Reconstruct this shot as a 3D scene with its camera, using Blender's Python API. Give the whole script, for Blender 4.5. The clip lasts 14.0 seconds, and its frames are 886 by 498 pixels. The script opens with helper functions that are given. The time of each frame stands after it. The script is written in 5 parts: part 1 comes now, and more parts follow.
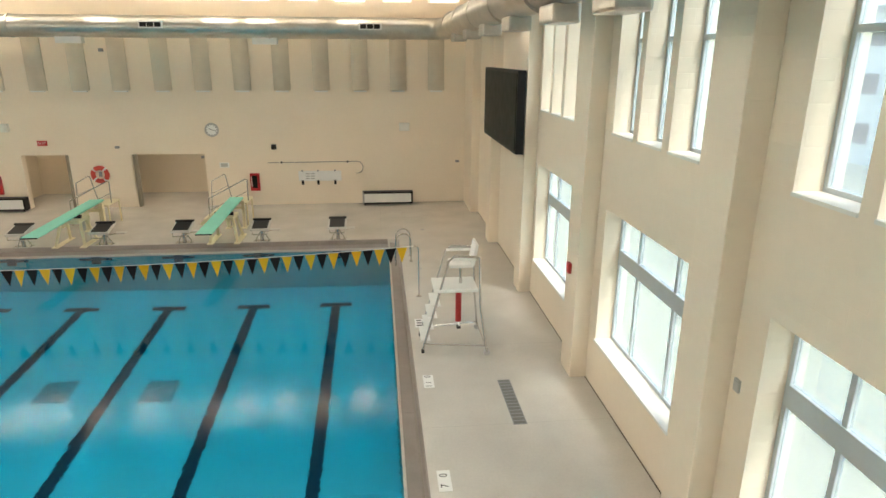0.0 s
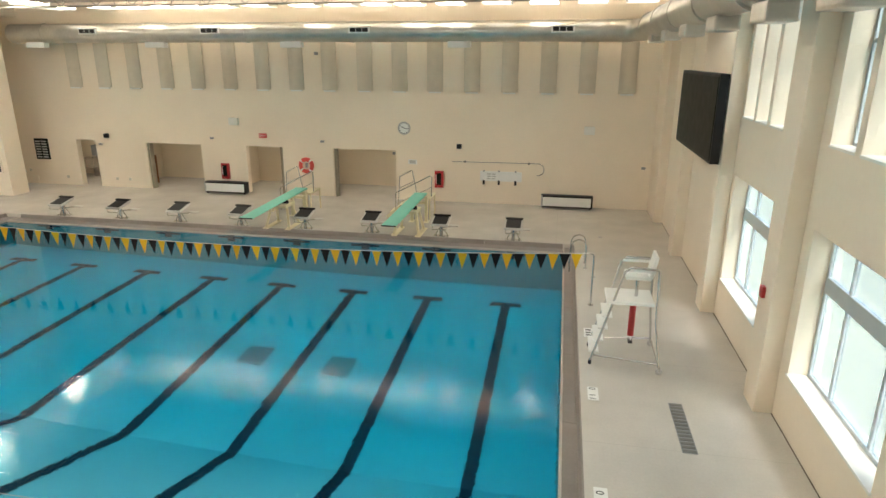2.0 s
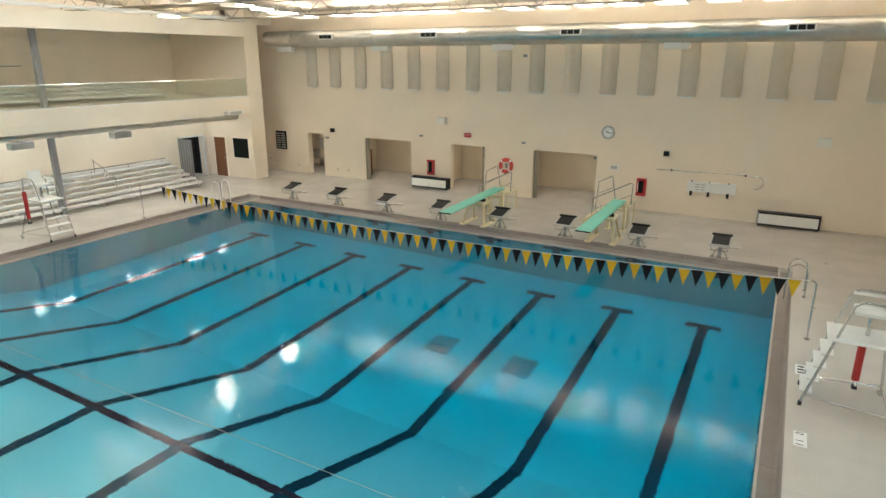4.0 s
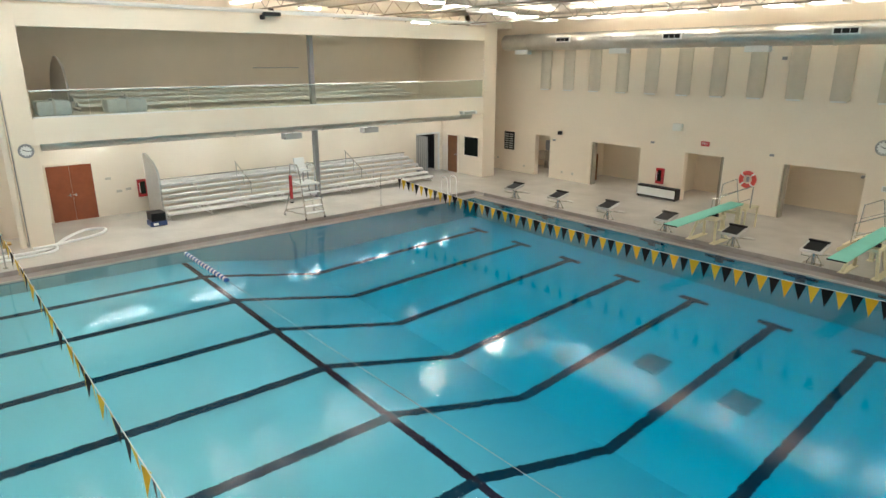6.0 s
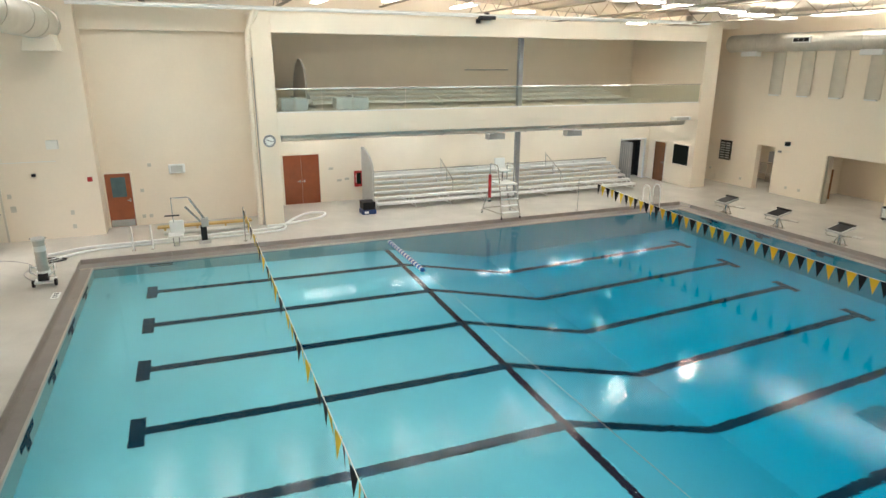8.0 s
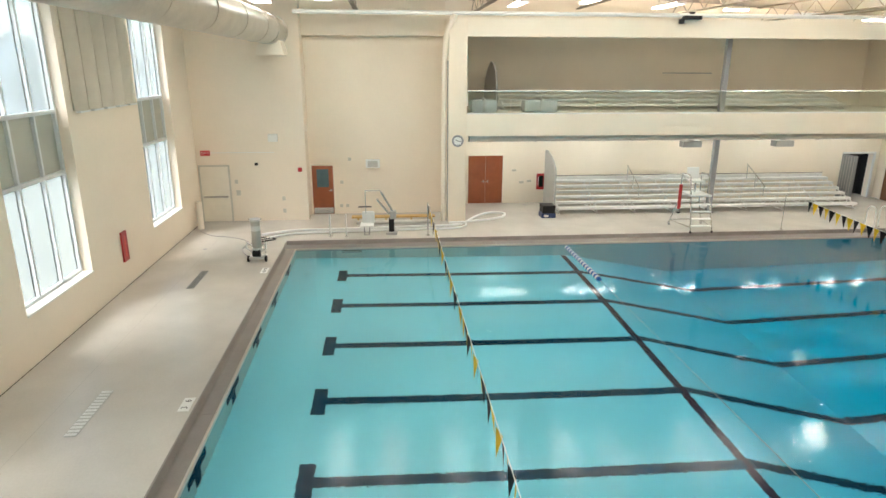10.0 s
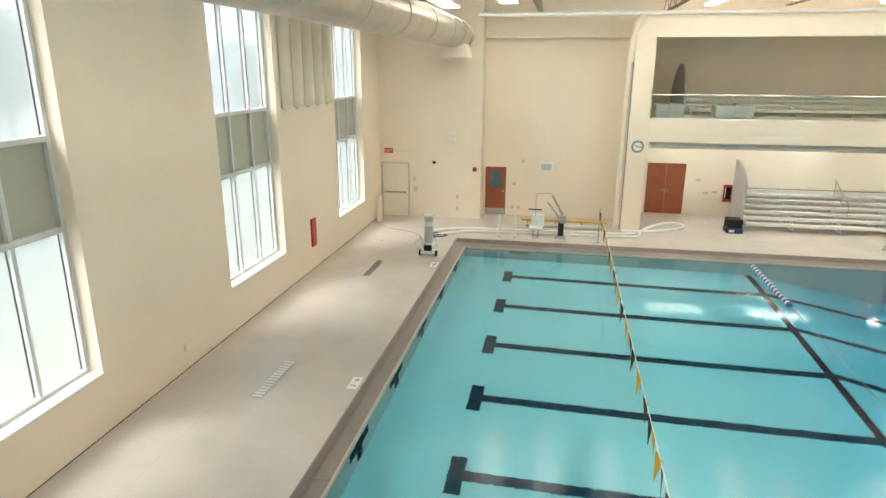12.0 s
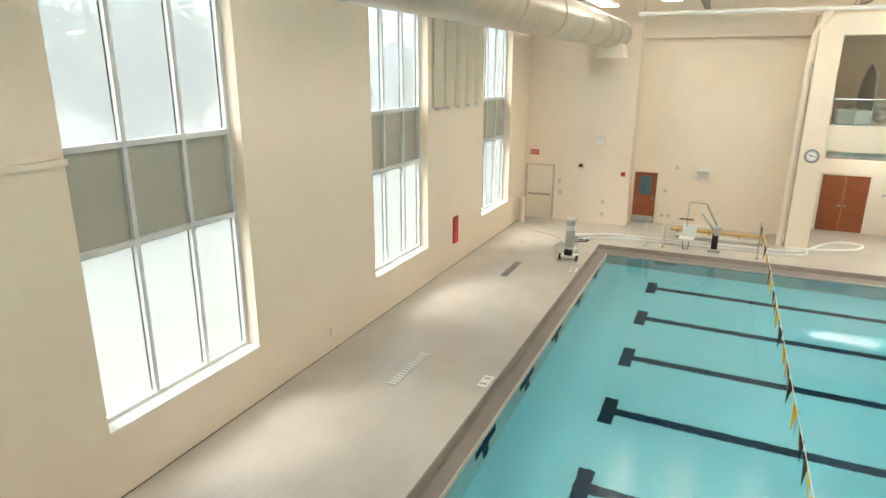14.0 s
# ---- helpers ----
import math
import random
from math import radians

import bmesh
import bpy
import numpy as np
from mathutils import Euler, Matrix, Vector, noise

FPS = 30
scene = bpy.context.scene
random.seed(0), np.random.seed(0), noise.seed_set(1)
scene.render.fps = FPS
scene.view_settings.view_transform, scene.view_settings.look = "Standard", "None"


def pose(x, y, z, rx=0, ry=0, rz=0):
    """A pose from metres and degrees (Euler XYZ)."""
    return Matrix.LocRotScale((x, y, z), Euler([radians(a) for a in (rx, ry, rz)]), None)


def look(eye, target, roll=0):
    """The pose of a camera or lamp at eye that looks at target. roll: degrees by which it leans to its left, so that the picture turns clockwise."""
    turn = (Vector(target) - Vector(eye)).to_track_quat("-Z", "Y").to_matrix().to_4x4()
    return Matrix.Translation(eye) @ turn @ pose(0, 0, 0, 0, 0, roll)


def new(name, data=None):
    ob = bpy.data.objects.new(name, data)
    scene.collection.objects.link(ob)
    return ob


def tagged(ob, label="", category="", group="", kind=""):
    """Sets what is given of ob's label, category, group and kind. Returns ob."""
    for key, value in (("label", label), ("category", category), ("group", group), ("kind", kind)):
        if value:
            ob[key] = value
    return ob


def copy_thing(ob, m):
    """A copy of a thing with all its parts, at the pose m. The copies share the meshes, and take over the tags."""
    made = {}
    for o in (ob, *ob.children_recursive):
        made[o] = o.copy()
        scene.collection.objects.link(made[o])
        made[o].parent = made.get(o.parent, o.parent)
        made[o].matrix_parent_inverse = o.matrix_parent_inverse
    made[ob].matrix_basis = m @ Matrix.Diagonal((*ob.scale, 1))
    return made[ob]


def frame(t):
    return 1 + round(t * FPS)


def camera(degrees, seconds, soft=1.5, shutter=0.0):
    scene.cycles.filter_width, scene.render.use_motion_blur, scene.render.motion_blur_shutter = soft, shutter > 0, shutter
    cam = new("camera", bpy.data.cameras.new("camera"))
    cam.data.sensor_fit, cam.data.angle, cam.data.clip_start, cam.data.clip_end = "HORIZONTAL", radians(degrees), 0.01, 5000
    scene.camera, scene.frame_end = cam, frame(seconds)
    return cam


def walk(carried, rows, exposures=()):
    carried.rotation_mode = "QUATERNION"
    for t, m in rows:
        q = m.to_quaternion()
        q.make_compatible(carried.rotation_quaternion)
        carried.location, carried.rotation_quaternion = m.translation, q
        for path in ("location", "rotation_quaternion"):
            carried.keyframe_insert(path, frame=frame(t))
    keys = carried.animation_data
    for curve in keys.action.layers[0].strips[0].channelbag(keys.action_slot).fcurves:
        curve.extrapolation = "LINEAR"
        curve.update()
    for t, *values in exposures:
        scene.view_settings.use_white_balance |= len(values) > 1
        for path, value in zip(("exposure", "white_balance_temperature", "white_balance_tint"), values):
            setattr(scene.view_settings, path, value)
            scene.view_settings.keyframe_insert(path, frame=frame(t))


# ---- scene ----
# The camera stands still six metres above the deck and pans: seconds, yaw, pitch, roll.
cam = camera(71.02, 14.0)
EYE = (0.0, 0.0, 6.0)
PATH = [
    (0.0, -5.86, -17.27, -0.27),
    (0.5, -2.11, -17.24, -0.24),
    (1.0, 2.22, -17.20, -0.19),
    (1.5, 6.69, -17.18, -0.19),
    (2.0, 10.80, -17.12, -0.16),
    (2.5, 14.82, -17.08, -0.13),
    (3.0, 19.26, -17.05, -0.08),
    (5.5, 44.62, -16.81, -0.10),
    (6.0, 49.61, -16.76, -0.09),
    (6.5, 54.18, -16.72, -0.10),
    (7.0, 58.67, -16.66, -0.13),
    (7.5, 63.29, -16.63, -0.13),
    (8.0, 67.94, -16.60, -0.17),
    (10.5, 88.83, -16.37, -0.17),
    (11.0, 92.97, -16.33, -0.17),
    (11.5, 97.13, -16.29, -0.17),
    (12.0, 100.73, -16.26, -0.15),
    (12.5, 104.58, -16.25, -0.18),
    (13.0, 108.56, -16.22, -0.22),
    (13.5, 111.95, -16.22, -0.20),
    (14.0, 114.09, -16.23, -0.23),
]
# exposure in stops and the drifting white balance: seconds, stops, kelvin, tint
EXPOSURE = [(0.0, 3.30, 6500, 10), (3.0, 3.23, 6250, 9), (5.5, 3.19, 6000, 9), (8.0, 3.28, 5980, 9), (11.0, 3.33, 6250, 9), (14.0, 3.38, 6500, 10)]
walk(cam, [(t, pose(*EYE, 90 + pitch, roll, yaw)) for t, yaw, pitch, roll in PATH], EXPOSURE)

# ---- world, sun, exposure ----
world = bpy.data.worlds.new("overcast_sky")
scene.world = world
world.use_nodes = True
wn = world.node_tree
sky = wn.nodes.new("ShaderNodeTexSky")
sky.sky_type = 'NISHITA'
sky.sun_disc = False
sky.sun_elevation = radians(48)
sky.sun_rotation = radians(150)
sky.air_density, sky.dust_density, sky.ozone_density = 1.0, 2.0, 1.0
wn.links.new(sky.outputs[0], wn.nodes["Background"].inputs[0])
wn.nodes["Background"].inputs[1].default_value = 0.15
sun_data = bpy.data.lights.new("sun", 'SUN')
sun_data.energy, sun_data.angle, sun_data.color = 0.5, radians(40), (1.0, 0.95, 0.88)
sun = new("sun", sun_data)
sun.matrix_world = look((0, 0, 40), (-10, 16, 0))
LAMP = 7.0       # strength of the ceiling strips, most of them added unseen over the pool
PAN = 0.85       # glow of the perforated pans under the indirect lights


# ---- materials ----
def mat(name, col, rough=0.5, metal=0.0, var=0.08, scale=3.0, bump=0.0, bscale=60.0, spec=0.5, fine=40.0, tint=None):
    m = bpy.data.materials.new(name)
    m.use_nodes = True
    nt = m.node_tree
    b = nt.nodes["Principled BSDF"]
    b.inputs["Roughness"].default_value = rough
    b.inputs["Metallic"].default_value = metal
    b.inputs["Specular IOR Level"].default_value = spec
    tc = nt.nodes.new("ShaderNodeTexCoord")
    geo = nt.nodes.new("ShaderNodeNewGeometry")
    n1 = nt.nodes.new("ShaderNodeTexNoise")
    n1.inputs["Scale"].default_value = scale
    n1.inputs["Detail"].default_value = 5
    nt.links.new(geo.outputs["Position"], n1.inputs["Vector"])
    n2 = nt.nodes.new("ShaderNodeTexNoise")
    n2.inputs["Scale"].default_value = fine
    n2.inputs["Detail"].default_value = 3
    nt.links.new(geo.outputs["Position"], n2.inputs["Vector"])
    add = nt.nodes.new("ShaderNodeMath")
    add.operation = 'MULTIPLY_ADD'
    nt.links.new(n2.outputs[0], add.inputs[0])
    add.inputs[1].default_value = 0.4
    nt.links.new(n1.outputs[0], add.inputs[2])
    ramp = nt.nodes.new("ShaderNodeMapRange")
    ramp.inputs["From Min"].default_value = 0.4
    ramp.inputs["From Max"].default_value = 1.0
    nt.links.new(add.outputs[0], ramp.inputs["Value"])
    mix = nt.nodes.new("ShaderNodeMix")
    mix.data_type = 'RGBA'
    lo = [max(0, c * (1 - var)) for c in col]
    hi = [min(1, c * (1 + var)) for c in (tint or col)]
    mix.inputs["A"].default_value = (*lo, 1)
    mix.inputs["B"].default_value = (*hi, 1)
    nt.links.new(ramp.outputs[0], mix.inputs["Factor"])
    nt.links.new(mix.outputs["Result"], b.inputs["Base Color"])
    rr = nt.nodes.new("ShaderNodeMapRange")
    rr.inputs["To Min"].default_value = max(0.02, rough * 0.85)
    rr.inputs["To Max"].default_value = min(1.0, rough * 1.15)
    nt.links.new(n1.outputs[0], rr.inputs["Value"])
    nt.links.new(rr.outputs[0], b.inputs["Roughness"])
    if bump:
        n3 = nt.nodes.new("ShaderNodeTexNoise")
        n3.inputs["Scale"].default_value = bscale
        n3.inputs["Detail"].default_value = 4
        nt.links.new(geo.outputs["Position"], n3.inputs["Vector"])
        bp = nt.nodes.new("ShaderNodeBump")
        bp.inputs["Strength"].default_value = bump
        bp.inputs["Distance"].default_value = 0.01
        nt.links.new(n3.outputs[0], bp.inputs["Height"])
        nt.links.new(bp.outputs[0], b.inputs["Normal"])
    return m


def block_wall(name, col):
    """Painted concrete block: courses of 0.2 m, blocks of 0.4 m, shallow tooled joints."""
    m = mat(name, col, rough=0.55, var=0.035, scale=0.6, fine=9.0)
    nt = m.node_tree
    geo = nt.nodes.new("ShaderNodeNewGeometry")
    sep = nt.nodes.new("ShaderNodeSeparateXYZ")
    nt.links.new(geo.outputs["Position"], sep.inputs[0])
    s = nt.nodes.new("ShaderNodeMath")
    nt.links.new(sep.outputs[0], s.inputs[0])
    nt.links.new(sep.outputs[1], s.inputs[1])
    com = nt.nodes.new("ShaderNodeCombineXYZ")
    nt.links.new(s.outputs[0], com.inputs[0])
    nt.links.new(sep.outputs[2], com.inputs[1])
    br = nt.nodes.new("ShaderNodeTexBrick")
    br.inputs["Scale"].default_value = 1.0
    br.inputs["Brick Width"].default_value = 0.4
    br.inputs["Row Height"].default_value = 0.2
    br.inputs["Mortar Size"].default_value = 0.006
    br.inputs["Mortar Smooth"].default_value = 0.6
    nt.links.new(com.outputs[0], br.inputs["Vector"])
    nz = nt.nodes.new("ShaderNodeTexNoise")
    nz.inputs["Scale"].default_value = 70
    nt.links.new(geo.outputs["Position"], nz.inputs["Vector"])
    mu = nt.nodes.new("ShaderNodeMath")
    mu.operation = 'MULTIPLY_ADD'
    nt.links.new(br.outputs["Fac"], mu.inputs[0])
    mu.inputs[1].default_value = -1.0
    mu2 = nt.nodes.new("ShaderNodeMath")
    mu2.operation = 'MULTIPLY'
    nt.links.new(nz.outputs[0], mu2.inputs[0])
    mu2.inputs[1].default_value = 0.25
    nt.links.new(mu2.outputs[0], mu.inputs[2])
    bp = nt.nodes.new("ShaderNodeBump")
    bp.inputs["Strength"].default_value = 0.32
    bp.inputs["Distance"].default_value = 0.008
    nt.links.new(mu.outputs[0], bp.inputs["Height"])
    nt.links.new(bp.outputs[0], nt.nodes["Principled BSDF"].inputs["Normal"])
    return m


def deck_mat(name, col, rough, **kw):
    """Smooth deck with hairline sawn joints every three metres."""
    m = mat(name, col, rough, **kw)
    nt = m.node_tree
    geo = nt.nodes.new("ShaderNodeNewGeometry")
    br = nt.nodes.new("ShaderNodeTexBrick")
    br.offset = 0.0
    br.inputs["Scale"].default_value = 1.0
    br.inputs["Brick Width"].default_value = 60.0
    br.inputs["Row Height"].default_value = 3.03
    br.inputs["Mortar Size"].default_value = 0.007
    br.inputs["Mortar Smooth"].default_value = 0.2
    nt.links.new(geo.outputs["Position"], br.inputs["Vector"])
    old = [n for n in nt.nodes if n.type == 'MIX'][0]
    mx = nt.nodes.new("ShaderNodeMix")
    mx.data_type = 'RGBA'
    nt.links.new(br.outputs["Fac"], mx.inputs["Factor"])
    nt.links.new(old.outputs["Result"], mx.inputs["A"])
    mx.inputs["B"].default_value = (*[c * 0.88 for c in col], 1)
    nt.links.new(mx.outputs["Result"], nt.nodes["Principled BSDF"].inputs["Base Color"])
    return m


def emitter(name, col, strength):
    m = bpy.data.materials.new(name)
    m.use_nodes = True
    b = m.node_tree.nodes["Principled BSDF"]
    b.inputs["Base Color"].default_value = (0.9, 0.9, 0.88, 1)
    b.inputs["Emission Color"].default_value = (*col, 1)
    b.inputs["Emission Strength"].default_value = strength
    return m


def glass_mat(name, tint, haze=0.06):
    m = bpy.data.materials.new(name)
    m.use_nodes = True
    nt = m.node_tree
    nt.nodes.remove(nt.nodes["Principled BSDF"])
    tr = nt.nodes.new("ShaderNodeBsdfTransparent")
    tr.inputs[0].default_value = (*tint, 1)
    gl = nt.nodes.new("ShaderNodeBsdfGlossy")
    gl.inputs["Roughness"].default_value = 0.03
    df = nt.nodes.new("ShaderNodeBsdfTranslucent")
    df.inputs[0].default_value = (0.9, 0.95, 0.95, 1)
    m1 = nt.nodes.new("ShaderNodeMixShader")
    m1.inputs[0].default_value = haze
    nt.links.new(tr.outputs[0], m1.inputs[1])
    nt.links.new(df.outputs[0], m1.inputs[2])
    m2 = nt.nodes.new("ShaderNodeMixShader")
    m2.inputs[0].default_value = 0.04
    nt.links.new(m1.outputs[0], m2.inputs[1])
    nt.links.new(gl.outputs[0], m2.inputs[2])
    nt.links.new(m2.outputs[0], nt.nodes["Material Output"].inputs[0])
    return m


def water_mat():
    m = bpy.data.materials.new("pool_water")
    m.use_nodes = True
    nt = m.node_tree
    nt.nodes.remove(nt.nodes["Principled BSDF"])
    rf = nt.nodes.new("ShaderNodeBsdfRefraction")
    rf.inputs["IOR"].default_value = 1.333
    rf.inputs["Roughness"].default_value = 0.0
    rf.inputs[0].default_value = (0.90, 0.99, 1.0, 1)
    gl = nt.nodes.new("ShaderNodeBsdfGlossy")
    gl.inputs["Roughness"].default_value = 0.0
    fr = nt.nodes.new("ShaderNodeFresnel")
    fr.inputs[0].default_value = 1.333
    mx = nt.nodes.new("ShaderNodeMixShader")
    nt.links.new(fr.outputs[0], mx.inputs[0])
    nt.links.new(rf.outputs[0], mx.inputs[1])
    nt.links.new(gl.outputs[0], mx.inputs[2])
    nt.links.new(mx.outputs[0], nt.nodes["Material Output"].inputs[0])
    geo = nt.nodes.new("ShaderNodeNewGeometry")
    n1 = nt.nodes.new("ShaderNodeTexNoise")
    n1.inputs["Scale"].default_value = 9.0
    n1.inputs["Detail"].default_value = 0
    n1.inputs["Distortion"].default_value = 0.6
    n2 = nt.nodes.new("ShaderNodeTexNoise")
    n2.inputs["Scale"].default_value = 0.9
    n2.inputs["Detail"].default_value = 1
    nt.links.new(geo.outputs["Position"], n1.inputs["Vector"])
    nt.links.new(geo.outputs["Position"], n2.inputs["Vector"])
    ad = nt.nodes.new("ShaderNodeMath")
    ad.operation = 'MULTIPLY_ADD'
    nt.links.new(n2.outputs[0], ad.inputs[0])
    ad.inputs[1].default_value = 1.0
    nt.links.new(n1.outputs[0], ad.inputs[2])
    # short capillary ripples in drifting patches, dying out towards the far side
    n3 = nt.nodes.new("ShaderNodeTexNoise")
    n3.inputs["Scale"].default_value = 23.0
    n3.inputs["Detail"].default_value = 0
    n3.inputs["Distortion"].default_value = 0.4
    nt.links.new(geo.outputs["Position"], n3.inputs["Vector"])
    n4 = nt.nodes.new("ShaderNodeTexNoise")
    n4.inputs["Scale"].default_value = 0.25
    n4.inputs["Detail"].default_value = 1
    nt.links.new(geo.outputs["Position"], n4.inputs["Vector"])
    patch = nt.nodes.new("ShaderNodeMapRange")
    patch.inputs["From Min"].default_value = 0.35
    patch.inputs["From Max"].default_value = 0.65
    patch.inputs["To Min"].default_value = 1.0
    patch.inputs["To Max"].default_value = 2.0
    nt.links.new(n4.outputs[0], patch.inputs["Value"])
    sep = nt.nodes.new("ShaderNodeSeparateXYZ")
    nt.links.new(geo.outputs["Position"], sep.inputs[0])
    far = nt.nodes.new("ShaderNodeMapRange")
    far.inputs["From Min"].default_value = -15.0
    far.inputs["From Max"].default_value = -7.0
    far.inputs["To Min"].default_value = 0.1
    nt.links.new(sep.outputs[0], far.inputs["Value"])
    rip = nt.nodes.new("ShaderNodeMath")
    rip.operation = 'MULTIPLY'
    nt.links.new(patch.outputs[0], rip.inputs[0])
    nt.links.new(far.outputs[0], rip.inputs[1])
    calm = nt.nodes.new("ShaderNodeMapRange")
    calm.inputs["From Min"].default_value = 3.0
    calm.inputs["From Max"].default_value = 8.5
    calm.inputs["To Min"].default_value = 1.0
    calm.inputs["To Max"].default_value = 0.32
    nt.links.new(sep.outputs[1], calm.inputs["Value"])
    rip2 = nt.nodes.new("ShaderNodeMath")
    rip2.operation = 'MULTIPLY'
    nt.links.new(rip.outputs[0], rip2.inputs[0])
    nt.links.new(calm.outputs[0], rip2.inputs[1])
    ad2 = nt.nodes.new("ShaderNodeMath")
    ad2.operation = 'MULTIPLY_ADD'
    nt.links.new(n3.outputs[0], ad2.inputs[0])
    nt.links.new(rip2.outputs[0], ad2.inputs[1])
    nt.links.new(ad.outputs[0], ad2.inputs[2])
    bp = nt.nodes.new("ShaderNodeBump")
    bp.inputs["Strength"].default_value = 1.0
    bp.inputs["Distance"].default_value = 0.0015
    nt.links.new(ad2.outputs[0], bp.inputs["Height"])
    for n in (rf, gl, fr):
        nt.links.new(bp.outputs[0], n.inputs["Normal"])
    return m


def tinted_pool_mat(name, shallow, deep):
    """Pool plaster with the water's tint painted in: less red and darker towards the deep end."""
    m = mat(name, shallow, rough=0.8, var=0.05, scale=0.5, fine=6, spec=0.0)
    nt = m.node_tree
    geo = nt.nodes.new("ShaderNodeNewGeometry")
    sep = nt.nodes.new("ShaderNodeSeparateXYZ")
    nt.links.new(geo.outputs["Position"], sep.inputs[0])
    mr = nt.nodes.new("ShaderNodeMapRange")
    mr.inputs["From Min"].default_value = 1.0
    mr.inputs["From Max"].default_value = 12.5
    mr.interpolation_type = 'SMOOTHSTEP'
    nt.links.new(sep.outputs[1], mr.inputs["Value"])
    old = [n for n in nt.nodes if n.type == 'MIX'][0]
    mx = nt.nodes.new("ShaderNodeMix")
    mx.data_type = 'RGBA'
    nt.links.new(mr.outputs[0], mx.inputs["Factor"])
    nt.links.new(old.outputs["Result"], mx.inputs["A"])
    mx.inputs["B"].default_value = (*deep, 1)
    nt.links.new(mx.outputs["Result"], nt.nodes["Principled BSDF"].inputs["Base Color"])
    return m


WALL = block_wall("cream_block_paint", (0.86, 0.755, 0.62))
PLASTER = mat("cream_plaster_paint", (0.86, 0.77, 0.645), 0.6, var=0.04, scale=0.7, bump=0.05)
TRIMW = mat("white_sill_paint", (0.82, 0.80, 0.74), 0.45, var=0.03)
DECK = deck_mat("deck_tile", (0.61, 0.575, 0.525), 0.25, var=0.10, scale=0.9, fine=22, bump=0.08, bscale=120)
COPING = mat("coping_tile", (0.255, 0.222, 0.203), 0.32, var=0.14, scale=2.2, fine=30, bump=0.05)
LIP = mat("coping_lip_tile", (0.52, 0.47, 0.41), 0.3, var=0.12, scale=3, fine=30)
JOINT = mat("dark_floor_joint", (0.07, 0.05, 0.035), 0.8, var=0.2)
GASKET = mat("window_gasket", (0.06, 0.055, 0.045), 0.6, var=0.1)
DARKPAD = mat("dark_grey_grit", (0.05, 0.047, 0.045), 0.8, var=0.2, bump=0.2, bscale=200)
# the water's depth tint is put into this colour along y
POOL = tinted_pool_mat("water_tinted_plaster", (0.26, 0.63, 0.715), (0.004, 0.34, 0.54))
# sides: weaker light and thinner water painted in as a greyer tone
POOLSIDE_SHADED = tinted_pool_mat("shaded_side_plaster", (0.29, 0.45, 0.46), (0.03, 0.27, 0.36))
POOLBAND = mat("pool_waterline_tile", (0.17, 0.24, 0.28), 0.25, var=0.2, scale=3, fine=30)
NAVY = mat("navy_lane_tile", (0.003, 0.030, 0.062), 0.8, var=0.2, scale=4, spec=0.0)
REDTILE = mat("dark_break_tile", (0.02, 0.015, 0.03), 0.8, var=0.2, spec=0.0)
WATER = water_mat()
GALV = mat("galvanised_duct", (0.58, 0.56, 0.52), 0.33, 0.9, var=0.16, scale=1.4, fine=12)
STEEL = mat("stainless_tube", (0.62, 0.62, 0.62), 0.25, 0.9, var=0.06)
ALU = mat("mill_aluminium", (0.80, 0.79, 0.77), 0.45, 0.15, var=0.08, scale=2)
GREYPAINT = mat("grey_steel_paint", (0.28, 0.28, 0.29), 0.5, var=0.08)
FRAME = mat("window_aluminium", (0.50, 0.55, 0.58), 0.4, 0.3, var=0.06)
FRAMEPALE = mat("pale_window_aluminium", (0.66, 0.69, 0.70), 0.4, 0.1, var=0.05)
SPANDREL = mat("spandrel_panel", (0.43, 0.43, 0.37), 0.5, var=0.05, scale=1.5)
ACOUSTIC = mat("acoustic_fabric", (0.64, 0.575, 0.47), 0.95, var=0.05, bump=0.15, bscale=200)
DOORRED = mat("cherry_door", (0.30, 0.085, 0.032), 0.38, var=0.16, scale=2.5, fine=26)
DOORBROWN = mat("oak_door", (0.22, 0.08, 0.02), 0.4, var=0.15)
WHITEP = mat("white_plastic", (0.82, 0.82, 0.80), 0.4, var=0.04)
CREAMP = mat("cream_stand_paint", (0.72, 0.64, 0.42), 0.45, var=0.06)
BLACK = mat("black_plastic", (0.008, 0.008, 0.009), 0.5, var=0.2, spec=0.3)
SCREEN = mat("dark_screen", (0.006, 0.009, 0.007), 0.5, var=0.15, spec=0.15)
RED = mat("red_paint", (0.42, 0.02, 0.02), 0.4, var=0.1)
RINGRED = mat("ring_red", (0.62, 0.07, 0.05), 0.5, var=0.08)
YELLOW = mat("pennant_yellow", (0.85, 0.58, 0.02), 0.55, var=0.06)
AQUA = mat("aqua_board", (0.24, 0.66, 0.54), 0.7, var=0.06, bump=0.2, bscale=150)
NAVYTUB = mat("navy_plastic", (0.012, 0.035, 0.13), 0.4)
BLUE = mat("blue_plastic", (0.03, 0.13, 0.42), 0.4)
WOOD = mat("yellow_wood", (0.52, 0.33, 0.10), 0.55, var=0.15, scale=4)
# roof colour darkened from white to keep its reflection in the water dim
ROOFDECK = mat("dimmed_roof_deck", (0.38, 0.345, 0.285), 0.6, var=0.06, scale=0.8)
JOIST = mat("joist_paint", (0.30, 0.26, 0.20), 0.6, var=0.1)
SHADOWBOX = mat("painted_store_dark", (0.012, 0.012, 0.014), 0.7)
PLASTICGREY = mat("grey_plastic", (0.46, 0.45, 0.43), 0.5)
PLATE = mat("pale_plate", (0.58, 0.54, 0.46), 0.5)
